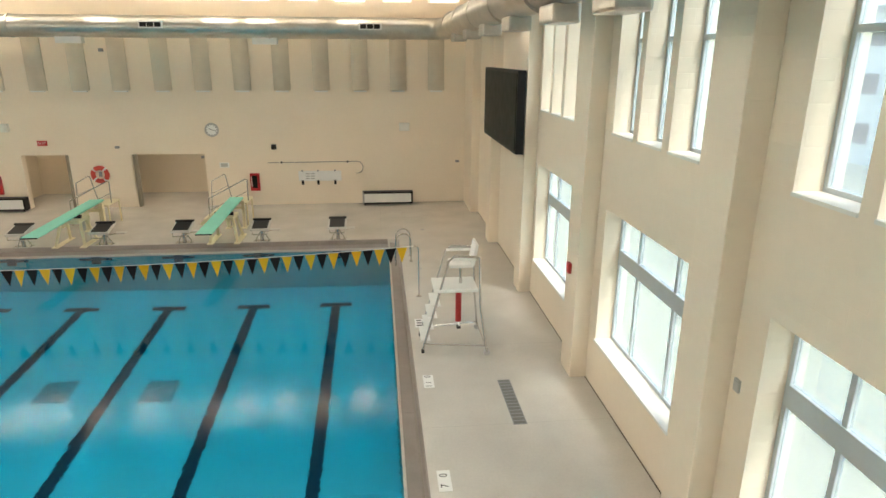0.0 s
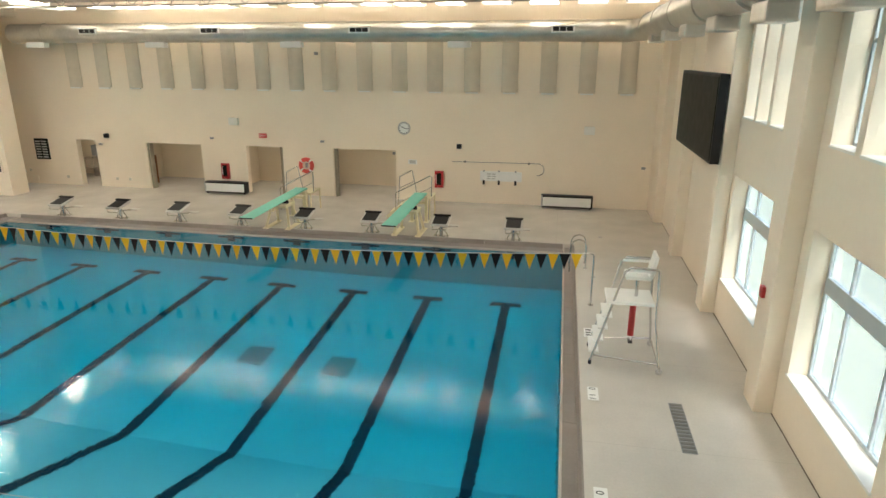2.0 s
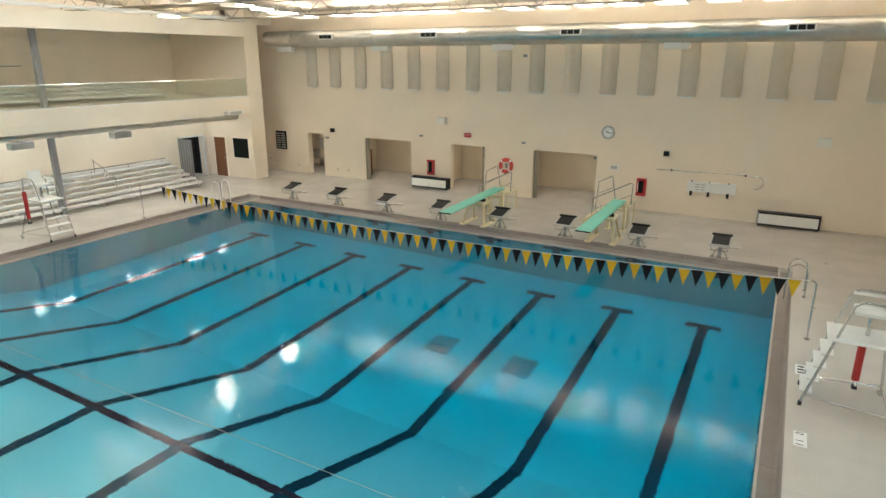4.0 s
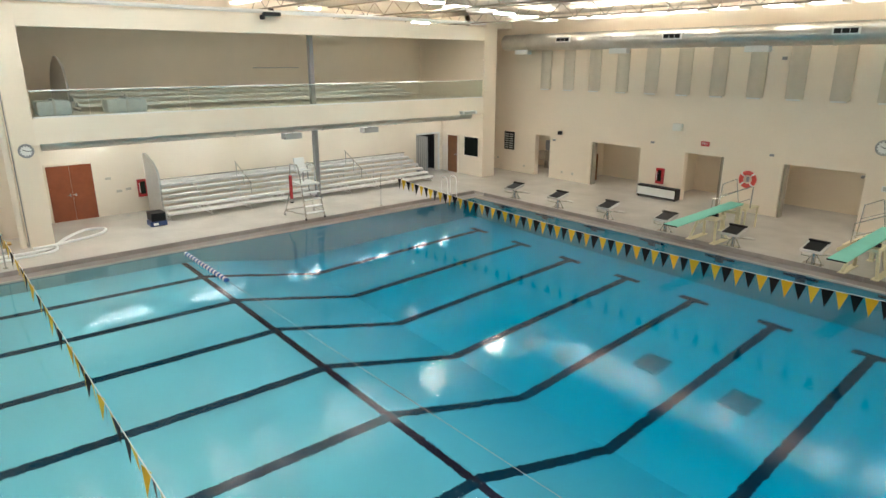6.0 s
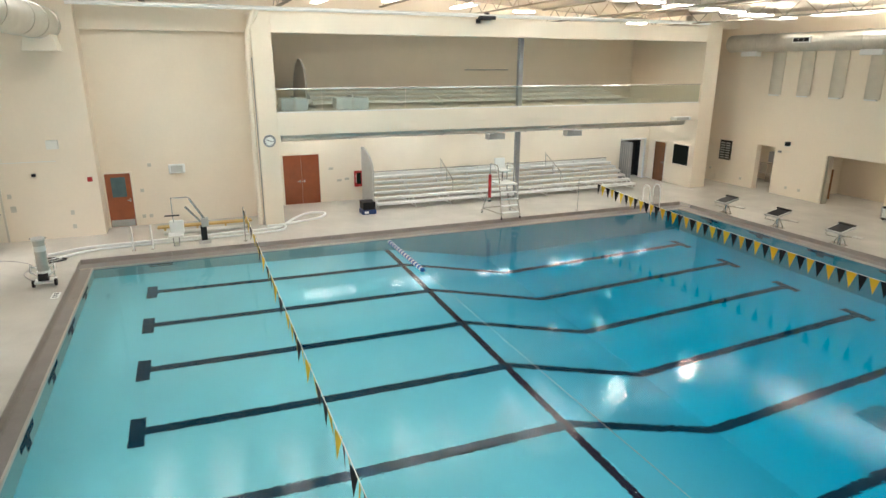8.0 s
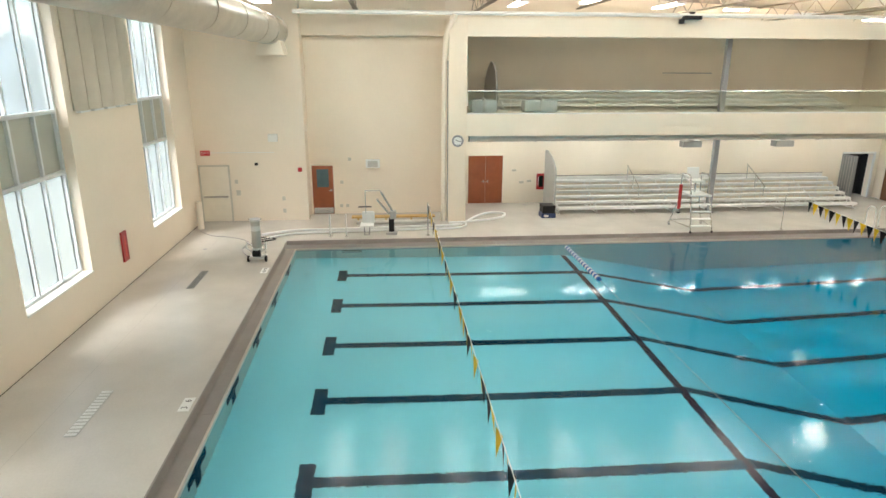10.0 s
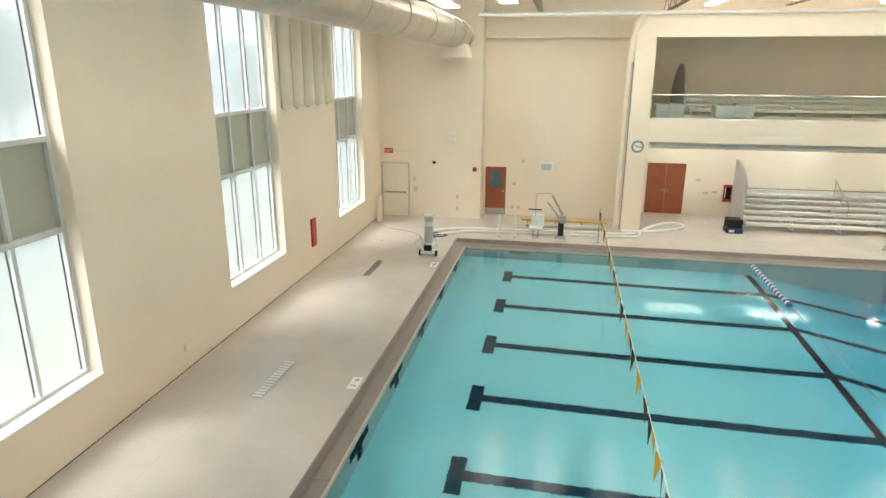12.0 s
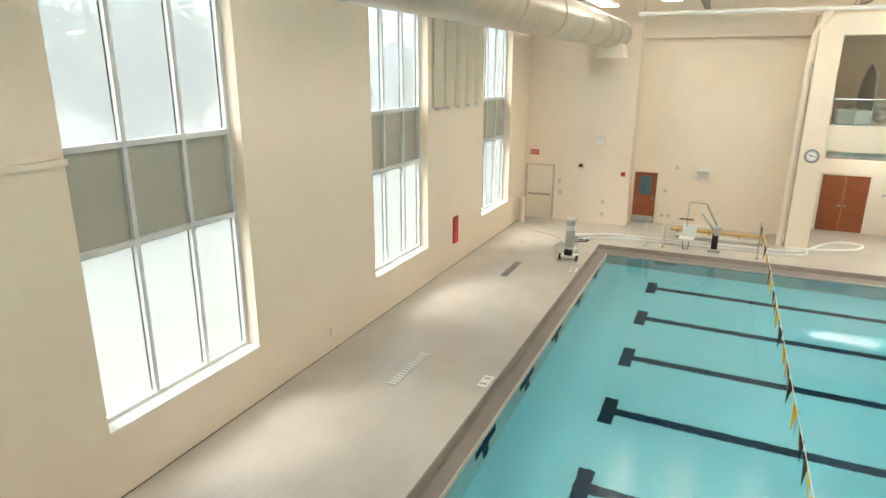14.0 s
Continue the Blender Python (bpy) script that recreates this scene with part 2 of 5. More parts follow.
CREAMDOOR = mat("cream_steel_door", (0.81, 0.74, 0.62), 0.45, var=0.04)
# cream block paint with the passages' dimmer light put into its colour
DIMBLOCK = block_wall("dimmed_passage_block", (0.70, 0.60, 0.46))
GRATE = mat("drain_grate", (0.20, 0.20, 0.19), 0.5, 0.3, var=0.1)
LIGHT = emitter("lamp_diffuser", (1.0, 0.92, 0.78), LAMP)
BATTEN = emitter("batten_diffuser", (0.95, 0.96, 0.88), 3.4)
GALLERYLAMP = emitter("gallery_diffuser", (0.97, 0.97, 0.80), 1.3)
PASSFILL = emitter("passage_fill_glow", (1.0, 0.9, 0.72), 4.5)
UPLIGHT = emitter("uplight_diffuser", (1.0, 0.92, 0.79), 2.0)
PANGLOW = emitter("perforated_pan_glow", (1.0, 0.94, 0.83), PAN)
UPNORTH = emitter("north_uplight_diffuser", (1.0, 0.89, 0.72), 4.5)
PANDIM = emitter("dim_pan_glow", (1.0, 0.88, 0.70), 0.16)
PANWARM = emitter("warm_pan_glow", (1.0, 0.90, 0.74), 0.55)
EXITGLOW = mat("exit_sign_red", (0.55, 0.04, 0.04), 0.4)
# pane tint dims the overbright view; the haze lays a pale veil on it
GLASS = glass_mat("window_glass", (0.43, 0.48, 0.46), 0.10)
GLASSDIM = glass_mat("view_dimming_glass", (0.365, 0.382, 0.36), 0.13)
RAILGLASS = glass_mat("rail_glass", (0.88, 0.92, 0.89), 0.05)


# ---- mesh helpers ----
def obj(name, bm, material, parent=None, label="", smooth=False):
    me = bpy.data.meshes.new(name)
    bm.normal_update()
    bm.to_mesh(me)
    bm.free()
    if smooth:
        me.shade_smooth()
        me.set_sharp_from_angle(angle=radians(38))
    me.materials.append(material)
    ob = new(name, me)
    if parent is not None:
        ob.parent = parent
    if label:
        ob["label"] = label
    return ob


def part(name, bm, material, parent, label="", smooth=False):
    return obj(name, bm, material, parent, label, smooth)


def thing(name, label, category, at=(0, 0, 0), turn=0.0, group=""):
    ob = new(name)
    ob.empty_display_size = 0.1
    ob.matrix_world = pose(*at, 0, 0, turn)
    return tagged(ob, label, category, group)


def structure(name, bm, material, label, category="wall", smooth=False):
    return tagged(obj(name, bm, material, None, "", smooth), label, category, kind="structure")


def single(name, bm, material, label, category, group="", smooth=False):
    return tagged(obj(name, bm, material, None, "", smooth), label, category, group)


def box(x0, y0, z0, x1, y1, z1, bevel=0.0, bm=None):
    own = bmesh.new()
    bmesh.ops.create_cube(own, size=1, matrix=Matrix.LocRotScale(((x0 + x1) / 2, (y0 + y1) / 2, (z0 + z1) / 2), None, (abs(x1 - x0), abs(y1 - y0), abs(z1 - z0))))
    if bevel:
        bmesh.ops.bevel(own, geom=own.edges[:], offset=bevel, segments=2, affect='EDGES', profile=0.6)
    return join(bm, own)


def join(bm, own):
    if bm is None:
        return own
    me = bpy.data.meshes.new("tmp")
    own.to_mesh(me)
    own.free()
    bm.from_mesh(me)
    bpy.data.meshes.remove(me)
    return bm


def prism(poly, axis, a, b, bm=None, bevel=0.0):
    """A polygon of two coordinates pushed along axis from a to b. x: (y, z); y: (x, z); z: (x, y)."""
    own = bmesh.new()

    def at(u, v, w):
        return {"x": (w, u, v), "y": (u, w, v), "z": (u, v, w)}[axis]
    lo = [own.verts.new(at(u, v, a)) for u, v in poly]
    hi = [own.verts.new(at(u, v, b)) for u, v in poly]
    own.faces.new(lo)
    own.faces.new(hi[::-1])
    n = len(poly)
    for i in range(n):
        own.faces.new((lo[i], hi[i], hi[(i + 1) % n], lo[(i + 1) % n]))
    bmesh.ops.recalc_face_normals(own, faces=own.faces)
    if bevel:
        bmesh.ops.bevel(own, geom=own.edges[:], offset=bevel, segments=1, affect='EDGES')
    return join(bm, own)


def tube(points, r, n=10, bm=None, closed=False, cap=True):
    """A round bar along points."""
    own = bmesh.new()
    pts = [Vector(p) for p in points]
    rings = []
    m = len(pts)
    last = None
    for i, p in enumerate(pts):
        a = pts[(i - 1) % m] if (i or closed) else p
        b = pts[(i + 1) % m] if (i < m - 1 or closed) else p
        d = (b - a).normalized()
        if last is None:
            u = d.orthogonal().normalized()
        else:
            u = (last - d * last.dot(d)).normalized()
        last = u
        v = d.cross(u)
        rings.append([own.verts.new(p + (u * math.cos(k * 2 * math.pi / n) + v * math.sin(k * 2 * math.pi / n)) * r) for k in range(n)])
    for i in range(m if closed else m - 1):
        A, B = rings[i], rings[(i + 1) % m]
        for k in range(n):
            own.faces.new((A[k], A[(k + 1) % n], B[(k + 1) % n], B[k]))
    if cap and not closed:
        own.faces.new(rings[0][::-1])
        own.faces.new(rings[-1])
    bmesh.ops.recalc_face_normals(own, faces=own.faces)
    return join(bm, own)


def arc(cx, cy, r, a0, a1, n, make):
    return [make(cx + r * math.cos(radians(a0 + (a1 - a0) * k / n)), cy + r * math.sin(radians(a0 + (a1 - a0) * k / n))) for k in range(n + 1)]


def wall_with_holes(axis, at, thick, u0, u1, z0, z1, holes):
    """A wall in the plane axis = at, reaching to at + thick, with rectangular holes (u0, z0, u1, z1) through it."""
    us = sorted({u0, u1, *[h[0] for h in holes], *[h[2] for h in holes]})
    zs = sorted({z0, z1, *[h[1] for h in holes], *[h[3] for h in holes]})
    us = [u for u in us if u0 <= u <= u1]
    zs = [z for z in zs if z0 <= z <= z1]

    def solid(i, j):
        if not (0 <= i < len(us) - 1 and 0 <= j < len(zs) - 1):
            return False
        cu, cz = (us[i] + us[i + 1]) / 2, (zs[j] + zs[j + 1]) / 2
        return not any(h[0] < cu < h[2] and h[1] < cz < h[3] for h in holes)
    bm = bmesh.new()
    cache = {}

    def v(i, j, k):
        if (i, j, k) not in cache:
            w = at + thick * k
            cache[i, j, k] = bm.verts.new((us[i], w, zs[j]) if axis == "y" else (w, us[i], zs[j]))
        return cache[i, j, k]
    for i in range(len(us) - 1):
        for j in range(len(zs) - 1):
            if not solid(i, j):
                continue
            for k in (0, 1):
                bm.faces.new((v(i, j, k), v(i + 1, j, k), v(i + 1, j + 1, k), v(i, j + 1, k)))
            for di, dj, e in ((-1, 0, ((0, 0), (0, 1))), (1, 0, ((1, 0), (1, 1))), (0, -1, ((0, 0), (1, 0))), (0, 1, ((0, 1), (1, 1)))):
                if not solid(i + di, j + dj):
                    (a, b), (c, d) = e
                    bm.faces.new((v(i + a, j + b, 0), v(i + c, j + d, 0), v(i + c, j + d, 1), v(i + a, j + b, 1)))
    bmesh.ops.recalc_face_normals(bm, faces=bm.faces)
    return bm

# ---- large structure ----
XE, XW, YN, YS = 3.92, -24.1, 26.1, -7.35      # inner faces of the hall
PX0, PX1, PY0, PY1 = -21.05, 0.27, -3.2, 19.85  # pool basin
CX0, CX1, CY0, CY1 = -21.75, 0.61, -3.6, 20.5   # outer edge of the coping
WATERZ = -0.15
TOP = 9.45
PROFILE = [(PY0, -1.12), (6.45, -1.5), (10.3, -3.72), (PY1, -3.62)]

# deck, with the hole of the pool
bm = bmesh.new()
for x0, y0, x1, y1 in ((-31, -7.7, CX0, 31), (CX1, -7.7, 4.3, 31), (CX0, -7.7, CX1, CY0), (CX0, CY1, CX1, 31)):
    box(x0, y0, -0.25, x1, y1, 0.0, bm=bm)
floor = structure("floor", bm, DECK, "pale grey-beige tiled pool deck", "floor")

# basin
bm = bmesh.new()
side = bmesh.new()
for (ya, za), (yb, zb) in zip(PROFILE, PROFILE[1:]):
    f4 = [bm.verts.new(c) for c in ((PX0, ya, za), (PX1, ya, za), (PX1, yb, zb), (PX0, yb, zb))]
    bm.faces.new(f4)
    for x in (PX0, PX1):
        side.faces.new([side.verts.new(c) for c in ((x, ya, za), (x, yb, zb), (x, yb, -0.3), (x, ya, -0.3))])
for y, z in (PROFILE[0], PROFILE[-1]):
    side.faces.new([side.verts.new(c) for c in ((PX0, y, z), (PX1, y, z), (PX1, y, -0.3), (PX0, y, -0.3))])
bmesh.ops.remove_doubles(bm, verts=bm.verts, dist=1e-4)
structure("pool_basin", bm, POOL, "turquoise plaster pool basin sloping to a deep end, water tint painted in", "pool")
structure("pool_side", side, POOLSIDE_SHADED, "plaster sides of the pool, shade and water tint painted in", "pool")
bm = bmesh.new()
for x0, y0, x1, y1 in ((PX0 - .1, PY0, PX0, PY1), (PX1, PY0, PX1 + .1, PY1), (PX0 - .1, PY0 - .1, PX1 + .1, PY0), (PX0 - .1, PY1, PX1 + .1, PY1 + .1)):
    box(x0, y0, -0.34, x1, y1, -0.205, bm=bm)
structure("waterline_band", bm, POOLBAND, "dark grey-blue tile band at the waterline", "tile band")
bm = bmesh.new()
bm.faces.new([bm.verts.new(c) for c in ((PX0, PY0, WATERZ), (PX1, PY0, WATERZ), (PX1, PY1, WATERZ), (PX0, PY1, WATERZ))])
water = structure("water", bm, WATER, "clear turquoise pool water with fine ripples", "water")
water.visible_shadow = False

# low gabled roof: ridge across the hall, falling to the north and south walls
RIDGE = 9.0


def roof_z(y):
    return 9.25 - 0.055 * abs(y - RIDGE)


structure("ceiling", prism([(-8, roof_z(-8)), (RIDGE, roof_z(RIDGE)), (31, roof_z(31)), (31, 9.6), (-8, 9.6)], "x", -31, 4.6), ROOFDECK, "metal roof deck in a dimmed grey-beige", "ceiling")

# north wall with its openings and the shower passages behind
N_OPEN = [(-22.85, 0, -21.8, 2.22), (-19.1, 0, -16.3, 2.16), (-14.08, 0, -12.3, 2.16), (-9.9, 0, -7.05, 2.16)]
structure("wall_north", wall_with_holes("y", YN, 0.3, -26.6, 4.3, 0, TOP, N_OPEN), WALL, "cream painted block wall with four doorless openings")
bm = box(-26.6, 29.0, 0, 4.3, 29.2, 2.9)
structure("wall_passage_back", bm, DIMBLOCK, "back wall of the shower passages, cream darkened for dimness")
bm = box(-26.6, YN + 0.3, 2.6, 4.3, 29.2, 2.8)
structure("ceiling_passage", bm, PLASTER, "plain passage ceiling", "ceiling")
for n, x in enumerate((-26.6, -20.6, -15.2, -11.1, -5.9)):
    structure("wall_passage_%d" % (n + 1), box(x, YN + 0.3, 0, x + 0.2, 29.0, 2.6), DIMBLOCK, "block cross wall of a passage, cream darkened for dimness")

# east wall: pilasters, lower windows, upper triple slots
PIL = [19.8 - 4.62 * k for k in range(6)]
holes = []
LOW, SLOT = [], []
for y in (15.0, 10.2, 5.45, 0.7, -4.0):
    LOW.append((y - (2.8 if y > 14 else 3.02), 0.97, y, 3.47))
    for a, b in ((0, 0.86), (1.05, 1.88), (2.09, 2.96)):
        SLOT.append((y - b * (0.9 if y > 14 else 1.0), 4.77, y - a * (0.9 if y > 14 else 1.0), 7.6))
LOW, SLOT = [h for h in LOW if h[0] > -7], [h for h in SLOT if h[0] > -7]
structure("wall_east", wall_with_holes("x", XE, 0.5, -7.9, 26.4, 0, TOP, LOW + SLOT), WALL, "cream painted block wall with deep window openings")
for n, y in enumerate(PIL + [24.1]):
    far = y + (0.62 if y < 24 else 2.0)
    structure("pilaster_%d" % (n + 1), box(3.6, y, 0, XE, far, TOP, 0.012), WALL, "cream painted block pilaster", "pilaster")

# south wall
S_WIN = [(-8.2, 1.07, -5.06, 7.45), (-15.45, 1.07, -12.46, 7.45), (-22.65, 1.07, -19.75, 7.45)]
structure("wall_south", wall_with_holes("y", YS, -0.45, -25.4, 4.4, 0, TOP, S_WIN), WALL, "cream painted block wall with three tall windows")

for k, (x0, y0, x1, y1) in enumerate([(-24.9, YS, XE, YS + 0.014)] + [(XE - 0.014, a, XE, b) for a, b in zip([YS + 0.02] + [p + 0.63 for p in PIL[::-1][1:]], [p - 0.01 for p in PIL[::-1][1:]] + [24.09])]):
    structure("floor_joint_%d" % (k + 1), box(x0, y0, 0.0, x1, y1, 0.01), JOINT, "dark joint between wall and deck", "joint")

# west side
structure("wall_west_south", box(-26.4, YS - 0.4, 0, -24.9, -3.15, TOP), WALL, "cream painted block wall beside the corner door")
structure("wall_west_recess", box(-26.2, -3.15, 0, -25.9, 2.42, TOP), WALL, "cream painted block wall set back between piers")
structure("beam_recess", box(-25.9, -3.15, 7.12, -25.55, 2.42, TOP, 0.01), WALL, "cream plastered beam over the set-back wall", "beam")
structure("pier_south", box(-30.2, 2.42, 0, XW, 3.12, 7.72, 0.01), WALL, "cream painted pier of the spectator gallery", "pier")
structure("wall_west_lower", wall_with_holes("x", -27.5, -0.3, 3.12, 23.3, 0, 3.9, [(21.5, 0, 23.0, 2.12)]), PLASTER, "cream plastered back wall under the gallery")
# the unlit store's darkness is put into the black of these two walls
structure("wall_store_black", box(-28.6, 21.2, 0, -28.4, 23.3, 3.4), SHADOWBOX, "wall blackened to paint in the unlit store's darkness")
structure("wall_store_side", box(-28.4, 23.2, 0, -27.8, 23.3, 3.4), SHADOWBOX, "side wall blackened to paint in the unlit store's darkness")
structure("gallery_slab", box(-30.2, 3.12, 3.72, XW, 23.3, 4.22, 0.008), PLASTER, "cream plastered gallery floor slab and front", "slab")
structure("gallery_front_beam", box(XW - 0.3, 3.12, 3.40, XW, 23.3, 3.72), PLASTER, "cream plastered gallery edge beam", "beam")
structure("wall_gallery_back", box(-30.4, 3.12, 4.22, -29.45, 23.3, 7.72), PLASTER, "cream plastered back wall of the gallery")
structure("ceiling_gallery", box(-30.2, 3.12, 7.6, XW - 0.3, 23.3, 7.72), PLASTER, "plain gallery ceiling", "ceiling")
structure("gallery_head_beam", box(XW - 0.3, 3.12, 7.06, XW, 23.3, 7.72, 0.01), PLASTER, "cream plastered beam over the gallery opening", "beam")
structure("wall_west_upper", box(-30.8, 2.42, 4.0, -30.4, 24.2, 9.4), PLASTER, "cream plastered outer wall above the gallery")
structure("wall_gallery_north", box(-30.4, 23.3, 0, XW, 24.2, 7.72, 0.01), WALL, "cream painted block end wall of the gallery")
structure("wall_west_north", box(-26.6, 24.2, 0, -26.2, YN, TOP), WALL, "cream painted block wall in the corner")
structure("fascia_north", box(-30.4, 24.2, 7.72, -24.9, YN, TOP), PLASTER, "cream plastered wall above the corner")

# ground outside, round the building
bm = bmesh.new()
for x0, y0, x1, y1 in ((-400, -400, 400, -7.8), (-400, 31, 400, 400), (-400, -7.8, -31, 31), (4.4, -7.8, 400, 31)):
    bm.faces.new([bm.verts.new(q) for q in ((x0, y0, -0.4), (x1, y0, -0.4), (x1, y1, -0.4), (x0, y1, -0.4))])
GRASS = mat("pale_lawn", (0.44, 0.405, 0.275), 0.9, var=0.3, scale=0.3, fine=5)
structure("ground", bm, GRASS, "dry pale lawn outside the building", "ground")

# ---- ceiling: joists and strip lights ----
def strip_fill_light(x, y, z, turn, drop, length=1.25, group="ceiling strip lights"):
    t = thing("strip_fill_light", "white ceiling strip light with a glowing lens, most copies added unseen", "lamp", (x, y, z), turn, group)
    part("housing", box(-length / 2, -0.23, 0.0, length / 2, 0.23, 0.08, 0.008), WHITEP, t)
    part("lens", box(-length / 2 + 0.03, -0.2, -0.045, length / 2 - 0.03, 0.2, -0.002, 0.01), LIGHT, t, "glowing warm white lens")
    for s in (-1, 1):
        part("hanger", tube([(s * length / 3, 0, 0.08), (s * length / 3, 0, drop)], 0.012, 6), STEEL, t)
    return t


JOISTS = [-6.0, -1.0, 4.0, 9.0, 13.4, 17.8, 22.2]
for y in JOISTS:
    bm = bmesh.new()
    zb = roof_z(y) - 0.72
    for z in (zb, zb + 0.62):
        box(-30.0, y - 0.09, z, XE, y - 0.012, z + 0.05, bm=bm)
        box(-30.0, y + 0.012, z, XE, y + 0.09, z + 0.05, bm=bm)
    n = 22
    w = 33.4 / n
    for k in range(n):
        xa = -29.7 + k * w
        tube([(xa, y, zb + 0.03), (xa + w / 2, y, zb + 0.64), (xa + w, y, zb + 0.03)], 0.016, 6, bm=bm)
    single("roof_joist", bm, JOIST, "brown-grey open web steel roof joist", "joist", "roof joists")


def lamp_at(lamp, x, y, turn, below=0.45):
    return copy_thing(lamp, pose(x, y, roof_z(y) - below, 0, 0, turn))


def pan_light(x, y, length, width, group, label, glow=PANGLOW, up=UPLIGHT):
    """Indirect light: a lens shining up to the roof over a wide perforated pan that glows softly."""
    t = thing("pan_light", label, "lamp", (x, y, roof_z(y) - 0.40), 0, group)
    hl, hw = length / 2, width / 2
    part("pan", box(-hl, -hw, -0.13, hl, hw, -0.10, 0.008), glow, t, "white perforated pan lit from inside")
    part("lens", box(-hl + 0.03, -0.12, -0.098, hl - 0.03, 0.12, -0.03, 0.01), up, t, "glowing warm white lens")
    for s in (-1, 1):
        part("end_cap", box(s * (hl + 0.015) - 0.012, -hw, -0.14, s * (hl + 0.015) + 0.012, hw, -0.03, 0.004), WHITEP, t)
        part("hanger", tube([(s * hl * 0.75, 0, -0.04), (s * hl * 0.75, 0, 0.39)], 0.012, 6), STEEL, t)
    return t


lamp1 = pan_light(-18.67, 24.2, 1.0, 0.9, "pan lights by the north wall", "square indirect light with a softly glowing pan", PANDIM, UPNORTH)
for x in (-16.09, -11.89, -8.56, -7.15, -2.6, 0.8, 2.5):
    lamp_at(lamp1, x, 24.2, 0, 0.40)
for y in (10.9, 16.0, 18.7, 20.1, 22.8, 24.2):
    lamp_at(lamp1, -21.0, y, 90, 0.40)
lamp4 = pan_light(-17.37, 24.2, 1.0, 0.9, "pan lights by the north wall", "square indirect light with a brightly glowing pan", PANWARM, UPNORTH)
for x in (-14.82, -13.51, -10.02, -5.88, -4.3, -0.9):
    lamp_at(lamp4, x, 24.2, 0, 0.40)
lamp2 = pan_light(-20.9, -4.0, 3.6, 0.58, "long pan lights over the shallow end", "long indirect light with a softly glowing pan")
for y in (-2.0, 0.0, 2.5, 4.5, 7.0, 9.0, 12.3, 13.9):
    lamp_at(lamp2, -20.9, y, 0, 0.40)
lamp3 = pan_light(-28.2, 5.8, 2.6, 0.4, "pan lights above the gallery", "slim indirect light with a softly glowing pan")
for y in (9.1, 12.5):
    lamp_at(lamp3, -28.2, y, 0, 0.40)
lamp0 = strip_fill_light(-21.0, 17.3, roof_z(17.3) - 0.45, 90, 0.44, 1.0)
lamp_at(lamp0, -21.0, 21.5, 90)
for y in (15.6, 19.0, 22.3):
    lamp_at(lamp0, -28.1, y, 90)
# strips added out of view to brighten the hall
for x in (-14.5, -8.0, -1.5):
    for y in (-4.0, 1.0) if x == -8.0 else (-4.0, 1.0, 6.0):
        lamp_at(lamp0, x, y, 90)
# further unseen strips added to light the deep end and north wall
for x, y in ((-13.0, 12.3), (-8.0, 11.0), (-8.0, 15.6), (-1.5, 11.0), (-1.5, 16.0), (2.2, 16.0), (-5.0, 16.6)):
    lamp_at(lamp0, x, y, 90)


def surface_light(x, y, z, length, group, half=0.1, glow=BATTEN):
    t = thing("batten_light", "slim white ceiling batten light with a glowing lens, passage copies added unseen", "lamp", (x, y, z), 90, group)
    part("housing", box(-length / 2, -0.12, -0.06, length / 2, 0.12, 0.0, 0.008), WHITEP, t)
    part("lens", box(-length / 2 + 0.02, -half, -0.1, length / 2 - 0.02, half, -0.062, 0.012), glow, t, "glowing warm white lens")
    return t


g0 = surface_light(-26.3, 5.2, 7.598, 0.5, "gallery ceiling lights", 0.12, GALLERYLAMP)
for y in (8.1, 11.3, 14.2, 17.1, 20.1):
    copy_thing(g0, pose(-26.3, y, 7.598, 0, 0, 90))
for y, ln in ((5.14, 2.3), (9.23, 2.3), (13.6, 2.0), (17.6, 1.9), (20.7, 1.0), (22.45, 0.7)):
    surface_light(-26.2, y, 3.718, ln, "lights under the gallery", 0.07)
# lamps added unseen behind the lintels to brighten the passages
p0 = surface_light(-17.7, 27.1, 2.598, 0.55, "passage ceiling lights", 0.1, PASSFILL)
for x in (-23.2, -13.2, -8.4):
    copy_thing(p0, pose(x, 27.1, 2.598, 0, 0, 0))


# ---- pool markings ----
def bottom(y):
    for (ya, za), (yb, zb) in zip(PROFILE, PROFILE[1:]):
        if y <= yb + 1e-6:
            return za + (zb - za) * (y - ya) / (yb - ya)
    return PROFILE[-1][1]


LANES = [-1.46 - 2.535 * k for k in range(8)]


def lane_line(x):
    """Dark tile line along the floor of the basin, with a cross bar at both ends."""
    own = bmesh.new()
    stops = [-1.62] + [p[0] for p in PROFILE[1:-1]] + [18.5]

    def quad(x0, x1, ya, yb):
        za, zb = bottom(ya) + 0.006, bottom(yb) + 0.006
        lo = [own.verts.new(q) for q in ((x0, ya, za), (x1, ya, za), (x1, yb, zb), (x0, yb, zb))]
        own.faces.new(lo)
    quad(x - 0.5, x + 0.5, -1.62, -1.34)
    prev = -1.34
    for y in stops[1:-1]:
        quad(x - 0.135, x + 0.135, prev, y)
        prev = y
    quad(x - 0.135, x + 0.135, prev, 18.3)
    quad(x - 0.5, x + 0.5, 18.3, 18.58)
    return own


for x in LANES:
    single("lane_line", lane_line(x), NAVY, "dark navy tile lane line on the pool floor", "lane line", "lane lines")
zb = bottom(6.45) + 0.012
single("break_line", box(PX0 + 0.02, 6.22, zb - 0.02, PX1 - 0.02, 6.40, zb, 0), REDTILE, "dark tile line across the pool at the slope break", "floor line")


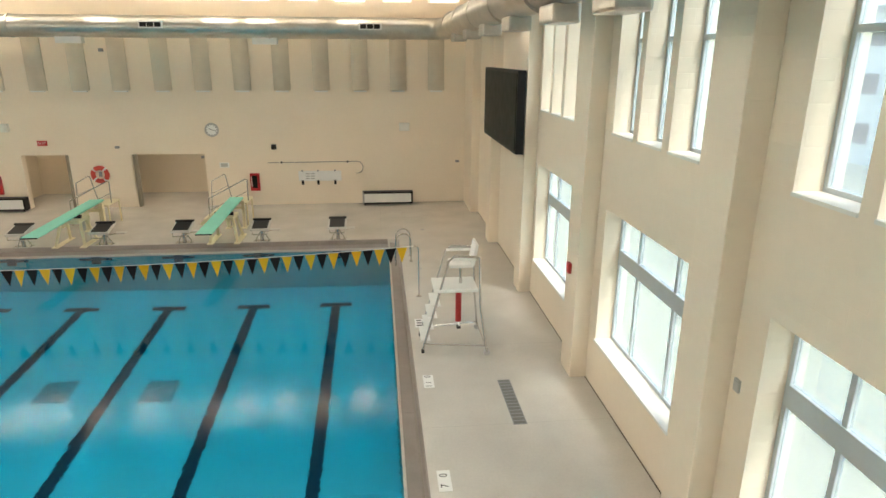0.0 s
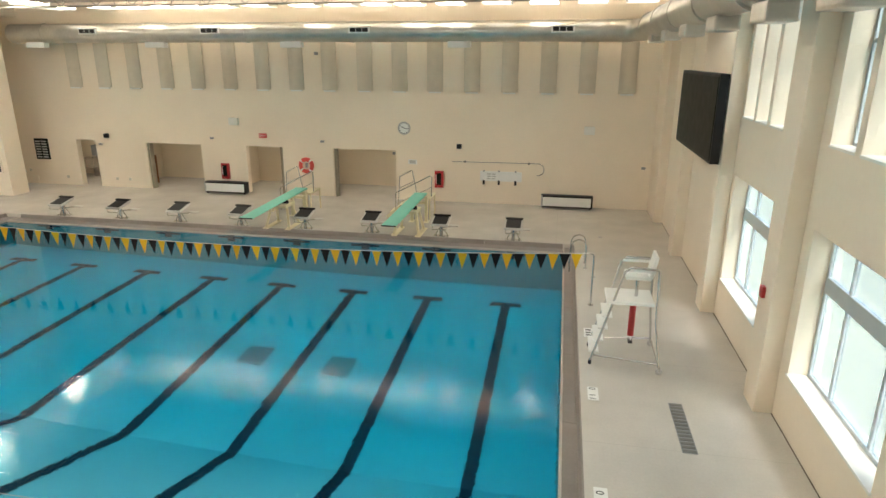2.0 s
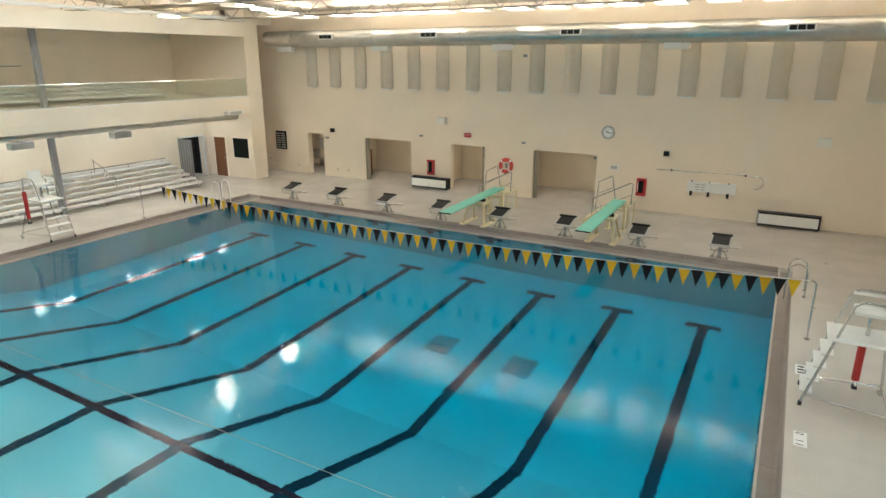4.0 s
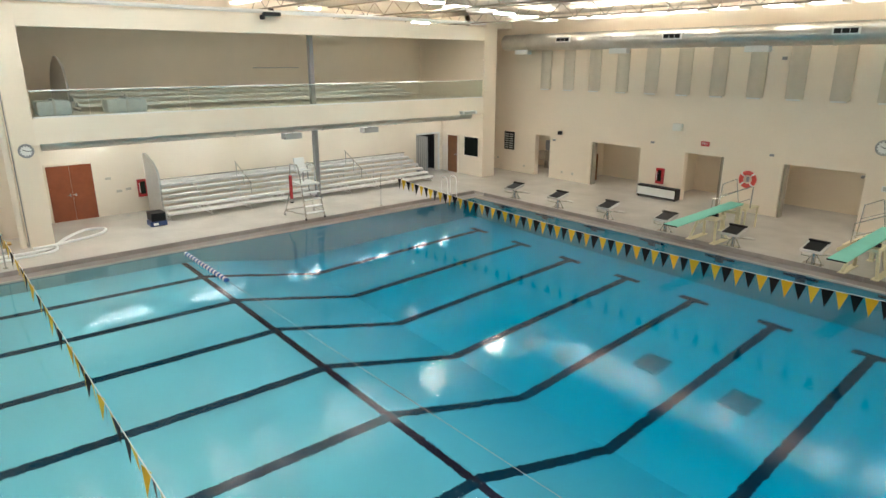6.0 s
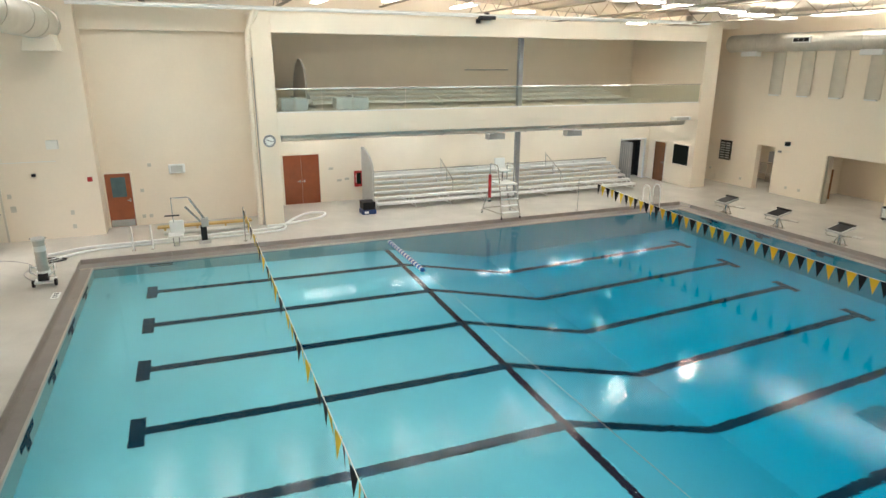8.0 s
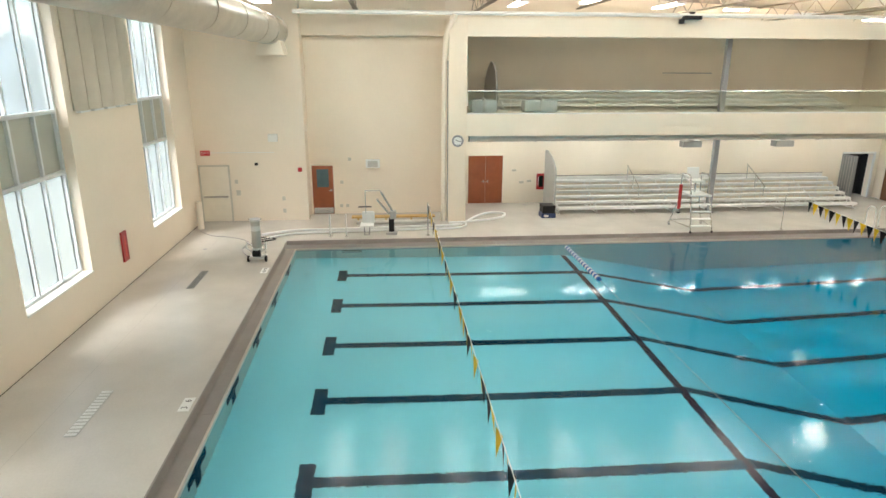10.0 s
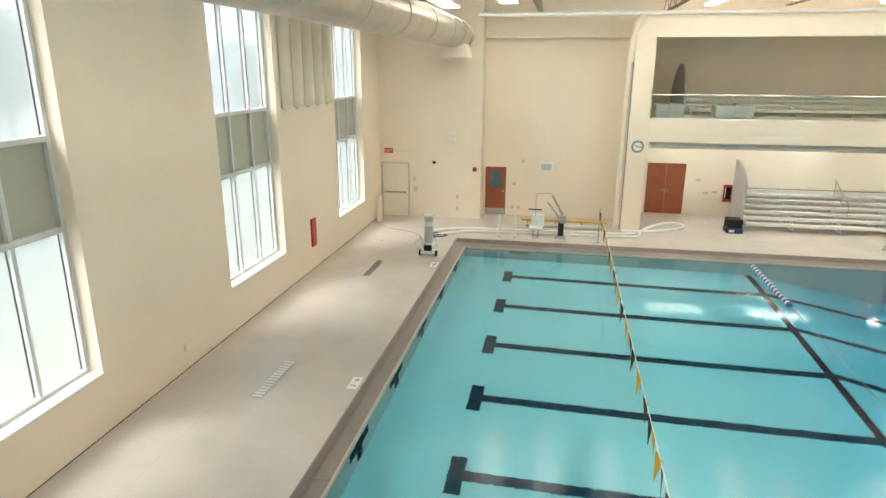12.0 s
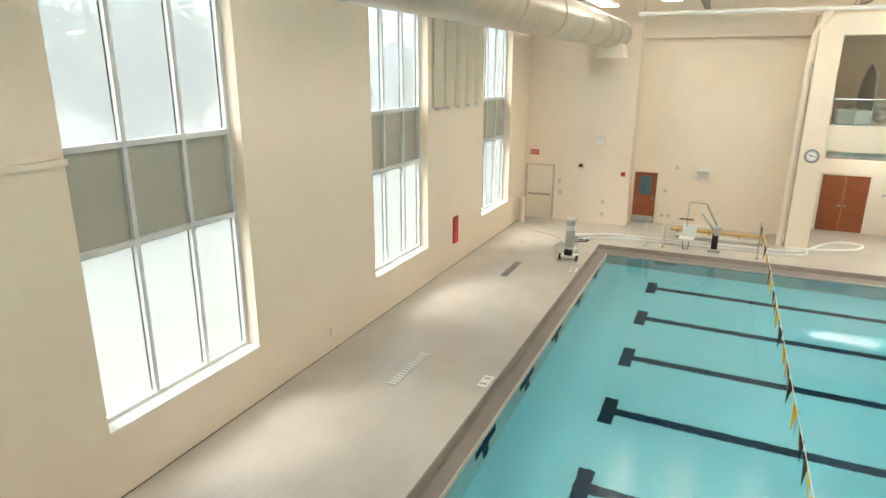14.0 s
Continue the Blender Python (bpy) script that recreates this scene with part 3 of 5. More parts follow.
def target(x, y, face, group):
    """Cross of dark tiles on an end wall of the basin."""
    own = box(x - 0.14, y, -1.0, x + 0.14, y + face, -0.16)
    box(x - 0.5, y, -0.62, x + 0.5, y + face * 1.02, -0.36, bm=own)
    return single("wall_target", own, NAVY, "dark navy tile cross on the pool end wall", "target", group)


for x in LANES:
    target(x, PY1, -0.012, "north wall targets")
    target(x, PY0, 0.012, "south wall targets")
# the deep water's blue is painted into the grating colours
DRAINRIM = mat("tinted_drain_rim", (0.006, 0.24, 0.36), 0.8, spec=0.0)
DRAINSLAT = mat("tinted_drain_slat", (0.005, 0.13, 0.21), 0.8, spec=0.0)
for x, y in ((-7.8, 14.0), (-5.42, 13.95)):
    t = thing("main_drain", "square grating on the floor of the deep end, water tint painted in", "drain", (x, y, bottom(y)), 0, "main drains")
    part("rim", box(-0.38, -0.45, 0.0, 0.38, 0.45, 0.03), DRAINRIM, t)
    for k in range(9):
        part("slat", box(-0.34, -0.41 + k * 0.095, 0.031, 0.34, -0.35 + k * 0.095, 0.045), DRAINSLAT, t)

# stencils of the depth on the edge tiles under water by the corner
single("wall_inlet", box(PX0 + 0.01, -1.6, -0.34, PX0 + 0.05, -0.9, -0.3), BLACK, "dark slot on the pool wall under the lift", "inlet")
single("wall_inlet", box(PX0 + 0.01, -1.6, -0.5, PX0 + 0.05, -0.9, -0.46), BLACK, "dark slot on the pool wall under the lift", "inlet")

# ---- coping, piece by piece ----
coping = tagged(new("coping"), "grey-brown tiled coping round the pool edge", "coping", kind="structure")


def coping_run(x0, y0, x1, y1, n, along, inner):
    """Sunk gutter coping: a slope down from the deck, a flat tile and a pale lip at the water. inner: which end of the width is the pool's."""
    w = (x1 - x0) if along == "y" else (y1 - y0)
    tile = [(0.0, 0.004), (0.025, -0.004), (0.07, -0.125), (0.11, -0.135), (w - 0.05, -0.118), (w - 0.05, -0.2), (0.0, -0.2)]
    lip = [(w - 0.047, -0.2), (w - 0.047, -0.106), (w - 0.03, -0.098), (w - 0.01, -0.1), (w, -0.115), (w, -0.2)]
    for k in range(n):
        for prof, material, nm in ((tile, COPING, "coping_stone"), (lip, LIP, "coping_lip")):
            if along == "y":
                a, b = y0 + (y1 - y0) * k / n, y0 + (y1 - y0) * (k + 1) / n
                own = prism([(x0 + u, z) if inner > 0 else (x1 - u, z) for u, z in prof], "y", a + 0.004, b - 0.004)
            else:
                a, b = x0 + (x1 - x0) * k / n, x0 + (x1 - x0) * (k + 1) / n
                own = prism([(y0 + u, z) if inner > 0 else (y1 - u, z) for u, z in prof], "x", a + 0.004, b - 0.004)
            part(nm, own, material, coping, "pale rounded lip tile" if material is LIP else "")


coping_run(PX1 - 0.03, CY0, CX1, CY1, 9, "y", -1)
coping_run(CX0, CY0, PX0 + 0.03, CY1, 9, "y", 1)
coping_run(PX0 + 0.04, CY0, PX1 - 0.04, PY0 + 0.03, 8, "x", 1)
coping_run(PX0 + 0.04, PY1 - 0.03, PX1 - 0.04, CY1, 8, "x", -1)

# ---- windows ----
def lights_window(name, axis, at, out, u0, u1, z0, z1, us, zs, bar, label, deep=0.07, spandrel=None, alu=None, glazing=None):
    """Aluminium window: outer frame, mullions at us, transoms (z, width) and one pane in each light."""
    t = tagged(new(name), label, "window", kind="structure")
    alu, glazing = alu or FRAME, glazing or GLASS

    def slab(a0, b0, a1, b1, d0, d1):
        w0, w1 = at + out * d0, at + out * d1
        return box(a0, w0, b0, a1, w1, b1, 0.006) if axis == "y" else box(w0, a0, b0, w1, a1, b1, 0.006)
    for a0, b0, a1, b1 in ((u0, z0, u1, z0 + bar), (u0, z1 - bar, u1, z1), (u0, z0 + bar, u0 + bar, z1 - bar), (u1 - bar, z0 + bar, u1, z1 - bar)):
        part("window_frame", slab(a0, b0, a1, b1, 0.0, deep), alu, t)
    edges = [u0 + bar / 2] + list(us) + [u1 - bar / 2]
    levels = [z0 + bar / 2] + [z for z, w in zs] + [z1 - bar / 2]
    for u in us:
        part("mullion", slab(u - bar / 2, z0 + bar, u + bar / 2, z1 - bar, 0.003, deep - 0.003), alu, t)
    for z, w in zs:
        part("transom", slab(u0 + bar, z - w / 2, u1 - bar, z + w / 2, -0.01, deep + 0.01), alu, t)
    for i in range(len(edges) - 1):
        for j in range(len(levels) - 1):
            if spandrel == j:
                part("spandrel_panel", slab(edges[i] + 0.02, levels[j] + 0.02, edges[i + 1] - 0.02, levels[j + 1] - 0.02, deep - 0.05, deep - 0.02), SPANDREL, t, "plain grey infill panel")
            else:
                p = part("pane", slab(edges[i] + 0.01, levels[j] + 0.01, edges[i + 1] - 0.01, levels[j + 1] - 0.01, deep - 0.04, deep - 0.028), glazing, t)
                p.visible_shadow = False
            part("gasket", slab(edges[i] + bar / 2 - 0.002, levels[j] + 0.045, edges[i] + bar / 2 + 0.012, levels[j + 1] - 0.045, deep - 0.05, deep - 0.022), GASKET, t, "dark rubber gasket")
    return t


n = 0
for a, z0, b, z1 in LOW:
    n += 1
    lights_window("window_%d" % n, "x", XE + 0.30, 1, a, b, z0, z1, (a + 0.85, b - 0.85), ((2.6, 0.26),), 0.07, "aluminium window in three lights with a deep transom")
    structure("sill_%d" % n, box(XE - 0.03, a - 0.02, z0 - 0.03, XE + 0.30, b + 0.02, z0 + 0.012, 0.005), TRIMW, "white painted window sill", "sill")
for a, z0, b, z1 in SLOT:
    n += 1
    lights_window("window_%d" % n, "x", XE + 0.30, 1, a, b, z0, z1, (), ((6.25, 0.07),), 0.06, "narrow aluminium slot window high in the wall")
    structure("sill_%d" % n, box(XE - 0.02, a, z0 - 0.03, XE + 0.30, b, z0 + 0.01, 0.005), TRIMW, "white painted window sill", "sill")
for a, z0, b, z1 in S_WIN:
    n += 1
    w = (b - a) / 3
    lights_window("window_%d" % n, "y", YS - 0.24, -1, a, b, z0, z1, (a + w - 0.04, a + 2 * w - 0.03), ((3.56, 0.09), (4.97, 0.09)), 0.075, "tall aluminium window with grey panels between two rows of lights", 0.13, spandrel=1, alu=FRAMEPALE, glazing=GLASSDIM)
    structure("sill_%d" % n, box(a, YS - 0.24, z0 - 0.03, b, YS + 0.03, z0 + 0.012, 0.006), TRIMW, "white painted window sill", "sill")

# ---- doors ----
def leaf_door(name, axis, at, face, u0, u1, h, leaves, material, label, glass=None, kick=False, bar=False):
    """A hung door with frame, leaves and furniture, proud of the wall by face."""
    t = tagged(new(name), label, "door", kind="structure")

    def slab(a0, b0, a1, b1, d0, d1, bev=0.004):
        w0, w1 = at + face * d0, at + face * d1
        return box(a0, w0, b0, a1, w1, b1, bev) if axis == "y" else box(w0, a0, b0, w1, a1, b1, bev)
    for a0, b0, a1, b1 in ((u0 - 0.06, 0, u0, h + 0.06), (u1, 0, u1 + 0.06, h + 0.06), (u0, h, u1, h + 0.06)):
        part("door_frame", slab(a0, b0, a1, b1, 0.0, 0.05), PLATE if bar else PLASTER, t)
    w = (u1 - u0) / leaves
    for k in range(leaves):
        a, b = u0 + k * w + 0.004, u0 + (k + 1) * w - 0.004
        leaf = part("door_leaf", slab(a, 0.01, b, h - 0.004, 0.0, 0.03), material, t)
        if glass:
            part("vision_pane", slab(a + w * glass[0], glass[1], a + w * glass[2], glass[3], 0.028, 0.036), SCREENBLUE, leaf, "grey-blue wired glass pane")
        side = a + w - 0.12 if (leaves == 1 or k == 0) else a + 0.08
        if bar:
            part("panic_bar", slab(a + 0.06, 0.98, b - 0.06, 1.04, 0.03, 0.09, 0.01), STEEL, leaf)
        else:
            part("lever_handle", slab(side - 0.08, 1.0, side + 0.05, 1.03, 0.05, 0.075, 0.006), STEEL, leaf)
            part("rose", slab(side, 0.96, side + 0.05, 1.08, 0.03, 0.05, 0.005), STEEL, leaf)
        if kick:
            part("kick_plate", slab(a + 0.02, 0.02, b - 0.02, 0.28, 0.03, 0.034, 0), STEEL, leaf, "brushed steel kick plate")
    return t


SCREENBLUE = mat("wired_glass", (0.10, 0.16, 0.18), 0.15, var=0.2, scale=3)
leaf_door("door_1", "x", -24.9, 1, -7.25, -6.18, 2.2, 1, CREAMDOOR, "cream painted steel exit door with a push bar", bar=True)
leaf_door("door_2", "x", -25.9, 1, -3.07, -2.2, 2.04, 1, DOORRED, "cherry red wooden door with a glass pane and steel kick plate", glass=(0.22, 1.15, 0.78, 1.9), kick=True)
leaf_door("door_3", "x", -27.5, 1, 3.66, 5.22, 2.17, 2, DOORRED, "pair of cherry red wooden doors")
leaf_door("door_4", "y", 23.3, -1, -26.92, -26.1, 2.06, 1, DOORBROWN, "brown wooden office door")
t = tagged(new("window_20"), "black office window in a pale frame", "window", kind="structure")
part("pane", box(-25.5, 23.26, 1.08, -24.42, 23.29, 2.08), SCREEN, t)
for a in ((-25.56, 1.02, -24.36, 1.08), (-25.56, 2.08, -24.36, 2.14), (-25.56, 1.08, -25.5, 2.08), (-24.42, 1.08, -24.36, 2.08)):
    part("window_frame", box(a[0], 23.245, a[1], a[2], 23.298, a[3], 0.004), PLASTER, t)
# open store door and its frame
t = tagged(new("door_5"), "pale grey store door standing open at a dark doorway", "door", kind="structure")
leafob = part("door_leaf", box(-27.46, 21.42, 0.01, -26.5, 21.47, 2.1, 0.004), GREYPAINT, t)
for k in range(5):
    part("rib", box(-27.36 + k * 0.17, 21.405, 0.06, -27.34 + k * 0.17, 21.42, 2.05), PLASTICGREY, leafob)
part("door_frame", box(-27.5, 21.44, 0, -27.42, 21.52, 2.18, 0.004), ALU, t)
part("door_frame", box(-27.5, 23.0, 0, -27.42, 23.08, 2.18, 0.004), ALU, t)
part("door_frame", box(-27.5, 21.52, 2.1, -27.42, 23.0, 2.18, 0.004), ALU, t)
part("lever_handle", box(-26.62, 21.38, 1.0, -26.52, 21.42, 1.03, 0.005), STEEL, leafob)

# ---- ducts ----
def duct(points, r, joints, label, group=""):
    t = thing("air_duct", label, "duct", (0, 0, 0), 0, group)
    part("shell", tube(points, r, 28), GALV, t, smooth=True)
    for p, d in joints:
        d = Vector(d).normalized()
        q = Vector(p)
        part("flange", tube([q - d * 0.03, q + d * 0.03], r + 0.02, 28), GALV, t, smooth=True)
    return t


def register(t, x, y, z, w, h, face):
    """Supply grille with dark slots standing off the duct."""
    if face == "y":
        g = part("grille", box(x - w / 2, y - 0.03, z - h / 2, x + w / 2, y + 0.1, z + h / 2, 0.01), WHITEP, t, "white supply grille")
        for k in range(3):
            part("slot", box(x - w / 2 + 0.05 + k * (w - 0.1) / 3 + 0.01, y - 0.036, z - h / 2 + 0.05, x - w / 2 + 0.05 + (k + 1) * (w - 0.1) / 3 - 0.01, y - 0.02, z + h / 2 - 0.05), BLACK, g)
    return None


DN = 0.39
bend = arc(1.9, 24.2, 0.7, 90, 0, 8, lambda a, b: (a, b, 6.98))
pts = [(-24.1, 24.9, 6.96), (-10, 24.9, 6.97)] + bend + [(2.6, 12, 7.06), (2.6, 0, 7.1), (2.6, -2.9, 7.2)] + arc(1.5, -2.9, 1.1, 0, -90, 6, lambda a, b: (a, b, 7.2))
nj = [((x, 24.9, 6.97), (1, 0, 0)) for x in (-22.4, -17.4, -12.9, -8.4, -3.9, 0.6)] + [((2.6, y, 7.03), (0, 1, 0)) for y in (22, 19, 16, 13, 10, 7, 4)]
d1 = duct(pts, DN, nj, "round galvanised air duct along two walls", "air ducts")
for x in (-20.0, -14.35, -8.0, -0.2):
    register(d1, x, 24.9 - DN - 0.02, 7.03, 0.85, 0.26, "y")
for x in (-22.9, -17.1, -11.0, -4.1):
    part("drop_box", box(x - 0.45, 24.75, 6.38, x + 0.45, 25.05, 6.62, 0.02), WHITEP, d1, "pale supply box under the duct")
for y in (20.4, 17.6, 14.8, 12.0, 9.15, 6.8):
    part("drop_box", box(2.38, y - 0.36, 6.44, 2.8, y + 0.36, 6.7, 0.04), GALV, d1, "galvanised supply box under the duct")
sj = [((x, -4.0, 7.22), (1, 0, 0)) for x in (-24.3, -22.6, -20.6, -17.6, -14.6, -11.6, -8.6, -5.6)]
d2 = duct([(-24.75, -4.0, 7.22), (-12, -4.0, 7.2), (1.5, -4.0, 7.2)], 0.5, sj, "large round galvanised air duct by the tall windows", "air ducts")
part("drop_box", prism([(-4.5, 6.36), (-3.5, 6.36), (-3.62, 6.85), (-4.38, 6.85)], "x", -24.4, -23.4, bevel=0.01), PLASTER, d2, "cream supply box under the duct")
d3 = duct([(-24.72, 3.3, 3.30), (-24.72, 22.9, 3.30)], 0.19, [((-24.72, y, 3.30), (0, 1, 0)) for y in (6, 10, 14, 18, 21.5)], "slim galvanised duct under the gallery edge", "air ducts")
for y in (12.85, 16.95):
    part("diffuser_box", box(-25.6, y - 0.4, 2.75, -25.2, y + 0.4, 3.0, 0.01), PLASTICGREY, d3, "pale grey box diffuser")
    part("diffuser_neck", box(-25.45, y - 0.1, 3.0, -25.35, y + 0.1, 3.72), PLASTICGREY, d3)

# pipes
single("roof_pipe", tube([(-23.98, -3.2, 7.86), (-23.98, 23.2, 7.86)], 0.075, 12), WHITEP, "white rainwater pipe along the gallery beam", "pipe", smooth=True)
t = thing("down_pipe", "cream down pipe with a lagged elbow beside the pier", "pipe")
part("elbow", tube([(-24.0, 2.62, 7.84), (-24.15, 2.52, 7.55), (-24.3, 2.36, 7.1), (-24.3, 2.30, 6.25)], 0.125, 14), PLASTER, t, "thick lagged elbow", smooth=True)
part("pipe", tube([(-24.3, 2.28, 6.25), (-24.3, 2.24, 0.0)], 0.095, 14), PLASTER, t, smooth=True)
for z in (6.22, 3.9, 1.6):
    part("collar", tube([(-24.3, 2.262 + (z - 3) * 0.006, z), (-24.3, 2.262 + (z - 3) * 0.006, z + 0.08)], 0.11, 14), PLASTER, t, smooth=True)
single("conduit", tube([(-24.16, 2.39, 6.2), (-24.16, 2.39, 0.02)], 0.016, 8), GREYPAINT, "thin grey conduit beside the pier", "conduit")
t = thing("projector", "black projector clamped to the white roof pipe", "projector", (-23.86, 11.6, 7.72))
part("body", box(-0.12, -0.38, -0.02, 0.14, 0.30, 0.12, 0.02), BLACK, t)
part("lens", tube([(0.0, -0.42, 0.0), (0.0, -0.42, -0.16)], 0.1, 12), BLACK, t)
part("clamp", box(-0.14, -0.1, 0.08, -0.06, 0.1, 0.26), BLACK, t)

# ---- acoustic panels ----
def bowed_panel(w, z0, z1, depth):
    own = bmesh.new()
    pr = [(-w / 2 + w * k / 10, -depth * (1 - (2 * k / 10 - 1) ** 2) - 0.04) for k in range(11)] + [(w / 2, 0), (-w / 2, 0)]
    return prism(pr, "z", z0, z1, own)


N_PANELS = [-22.28, -20.77, -19.19, -17.6, -16.07, -14.5, -12.95, -11.4, -9.9, -8.33, -6.81, -5.3, -3.76, -2.22, -0.68, 0.85, 2.39]
for x in N_PANELS:
    t = thing("acoustic_panel", "tall bowed grey-beige acoustic panel on the block wall", "acoustic panel", (x, YN - 0.02, 0), 0, "acoustic panels")
    part("fabric_face", bowed_panel(0.66, 4.66, 7.3, 0.10), ACOUSTIC, t, smooth=True)
    part("bottom_rail", box(-0.25, -0.13, 4.60, 0.25, -0.02, 4.655, 0.005), WHITEP, t)
for k in range(5):
    x = -16.05 - k * 0.76
    t = thing("acoustic_panel", "tall bowed grey-beige acoustic panel between windows", "acoustic panel", (x, YS + 0.02, 0), 180, "acoustic panels")
    part("fabric_face", bowed_panel(0.66, 4.95, 7.7, 0.13), ACOUSTIC, t, smooth=True)
    part("bottom_rail", box(-0.25, -0.13, 4.90, 0.25, -0.02, 4.945, 0.005), WHITEP, t)

# ---- flags ----
def pennant_line(name, y, z, x0, x1, label, sag, twist):
    t = thing(name, label, "flags", (0, y, 0))
    part("cord", tube([(x0, 0, z), *[(x0 + (x1 - x0) * k / 16, 0, z - sag * (1 - (k / 8 - 1) ** 2)) for k in range(1, 16)], (x1, 0, z)], 0.008, 6), WHITEP, t)
    nfl = int((x1 - x0) / 0.288)
    for k in range(nfl):
        x = x1 - 0.46 - k * 0.288
        u = (2 * (x - x0) / (x1 - x0) - 1)
        zz = z - sag * (1 - u * u) - 0.005
        sway = 0.04 * math.sin(k * 1.7 + 0.9)
        own = bmesh.new()
        turn = twist * math.sin(k * 2.3 + 0.4)
        dx, dy = 0.1325 * math.cos(turn), 0.1325 * math.sin(turn)
        a = [own.verts.new(q) for q in ((x + 0.1325 - dx, -dy, zz), (x + 0.1325 + dx, dy, zz), (x + 0.13, sway, zz - 0.42))]
        own.faces.new(a)
        bmesh.ops.solidify(own, geom=own.faces[:], thickness=0.004)
        part("pennant", own, BLACK if k % 2 else YELLOW, t, "black pennant" if k % 2 else "yellow pennant")
    return t


pennant_line("flag_line", 15.1, 1.38, -20.6, 0.85, "line of black and yellow pennants over the deep end", 0.36, 0.15)
pennant_line("flag_line", 1.48, 1.22, -22.0, 0.95, "line of black and yellow pennants over the shallow end", 0.08, 0.22)


def flag_post(x, y, h, bendx, r=0.022):
    t = thing("flag_post", "slim steel post for the pennant line on the deck", "post", (x, y, 0), 0, "flag posts")
    part("pole", tube([(0, 0, 0.02), (0, 0, h - 0.08), (bendx * 0.3, 0, h - 0.02), (bendx, 0, h)], r, 8), STEEL, t, smooth=True)
    part("base_flange", tube([(0, 0, 0), (0, 0, 0.025)], 0.07, 12), STEEL, t)


flag_post(0.95, 15.1, 1.38, -0.12)
flag_post(-21.9, 15.1, 1.42, 0.2, 0.012)
flag_post(-22.1, 1.48, 1.24, 0.1)
flag_post(1.05, 1.48, 1.24, -0.1)
single("lifeline", tube([(PX0, 6.3, -0.14), (-10, 6.31, -0.14), (0.27, 6.33, -0.14)], 0.005, 6), PLASTICGREY, "thin pale safety line across the pool", "rope")
t = thing("float_line", "blue and white floats bunched on a safety line", "floats", (0, 0, 0))
for k in range(28):
    part("float_disc", tube([(-20.55 + k * 0.125, 6.28, -0.12), (-20.46 + k * 0.125, 6.28, -0.12)], 0.075, 10), BLUE if k % 2 else WHITEP, t)


# ---- lettering ----
def lettering(text, size, material, parent, m, depth=0.002):
    cu = bpy.data.curves.new("lettering", 'FONT')
    cu.body, cu.size, cu.extrude = text, size, depth
    cu.align_x, cu.align_y = 'CENTER', 'CENTER'
    tmp = bpy.data.objects.new("tmp_text", cu)
    me = bpy.data.meshes.new_from_object(tmp)
    bpy.data.objects.remove(tmp)
    me.materials.clear()
    me.materials.append(material)
    ob = new("lettering", me)
    ob.parent = parent
    ob.matrix_local = m
    return ob


PLATFORM = mat("grey_fibreglass", (0.50, 0.49, 0.46), 0.5, var=0.06)
BUNDLE = mat("clouded_film", (0.48, 0.52, 0.54), 0.3, var=0.15, scale=6)


# ---- bleachers ----
def bleacher(x0, y0, y1, z0, rows, run, rise, label, first, group):
    """Aluminium bench seating: per row a seat plank, a foot plank and a riser, on frames."""
    t = thing("bleacher", label, "bleacher", (0, 0, 0), 0, group)
    for k in range(rows):
        x, z = x0 - k * run, z0 + first + k * rise
        part("seat_plank", box(x - 0.30, y0, z - 0.105, x - 0.03, y1, z, 0.014), ALU, t)
        if k:
            part("foot_plank", box(x + 0.03, y0, z - rise - 0.09, x + run - 0.32, y1, z - rise - 0.06, 0.006), ALU, t)
        if rise > 0.2:
            part("riser_board", box(x - 0.09, y0 + 0.02, z - 0.085 - (rise - 0.085) * 0.82, x - 0.06, y1 - 0.02, z - 0.085 - (rise - 0.085) * 0.22, 0.003), ALU, t)
    n = 8
    for j in range(n + 1):
        y = y0 + 0.08 + (y1 - y0 - 0.16) * j / n
        own = tube([(x0 - 0.05, y, z0 + 0.04), (x0 - rows * run + 0.2, y, z0 + 0.04)], 0.025, 6)
        tube([(x0 - 0.15, y, z0 + first - 0.06), (x0 - (rows - 1) * run - 0.15, y, z0 + first + (rows - 1) * rise - 0.06)], 0.025, 6, bm=own)
        for k in range(rows):
            tube([(x0 - k * run - 0.17, y, z0), (x0 - k * run - 0.17, y, z0 + first + k * rise - 0.05)], 0.02, 6, bm=own)
        part("frame", own, ALU, t)
    return t


low = bleacher(-24.95, 7.15, 20.6, 0.0, 6, 0.42, 0.155, "six-row aluminium bleacher with a back panel under the gallery", 0.30, "bleachers")
for y in (10.9, 16.6):
    own = tube([(-25.6, y, 0.95), (-27.2, y, 1.72)], 0.02, 8)
    for s in (0.05, 0.5, 0.95):
        tube([(-25.6 - 1.6 * s, y, 0.5 + s * 0.55), (-25.6 - 1.6 * s, y, 0.95 + 0.77 * s)], 0.018, 8, bm=own)
    part("aisle_rail", own, STEEL, low)
part("back_rail", tube([(-27.40, 7.2, 1.24), (-27.40, 20.5, 1.24)], 0.025, 8), STEEL, low)
part("back_panel", box(-27.42, 7.2, 0.95, -27.38, 20.5, 1.2, 0.004), ALU, low, "pale aluminium back panel")
for k in range(8):
    y = 7.4 + k * 1.84
    part("back_post", box(-27.37, y - 0.02, 0.0, -27.33, y + 0.02, 1.22, 0.003), ALU, low)
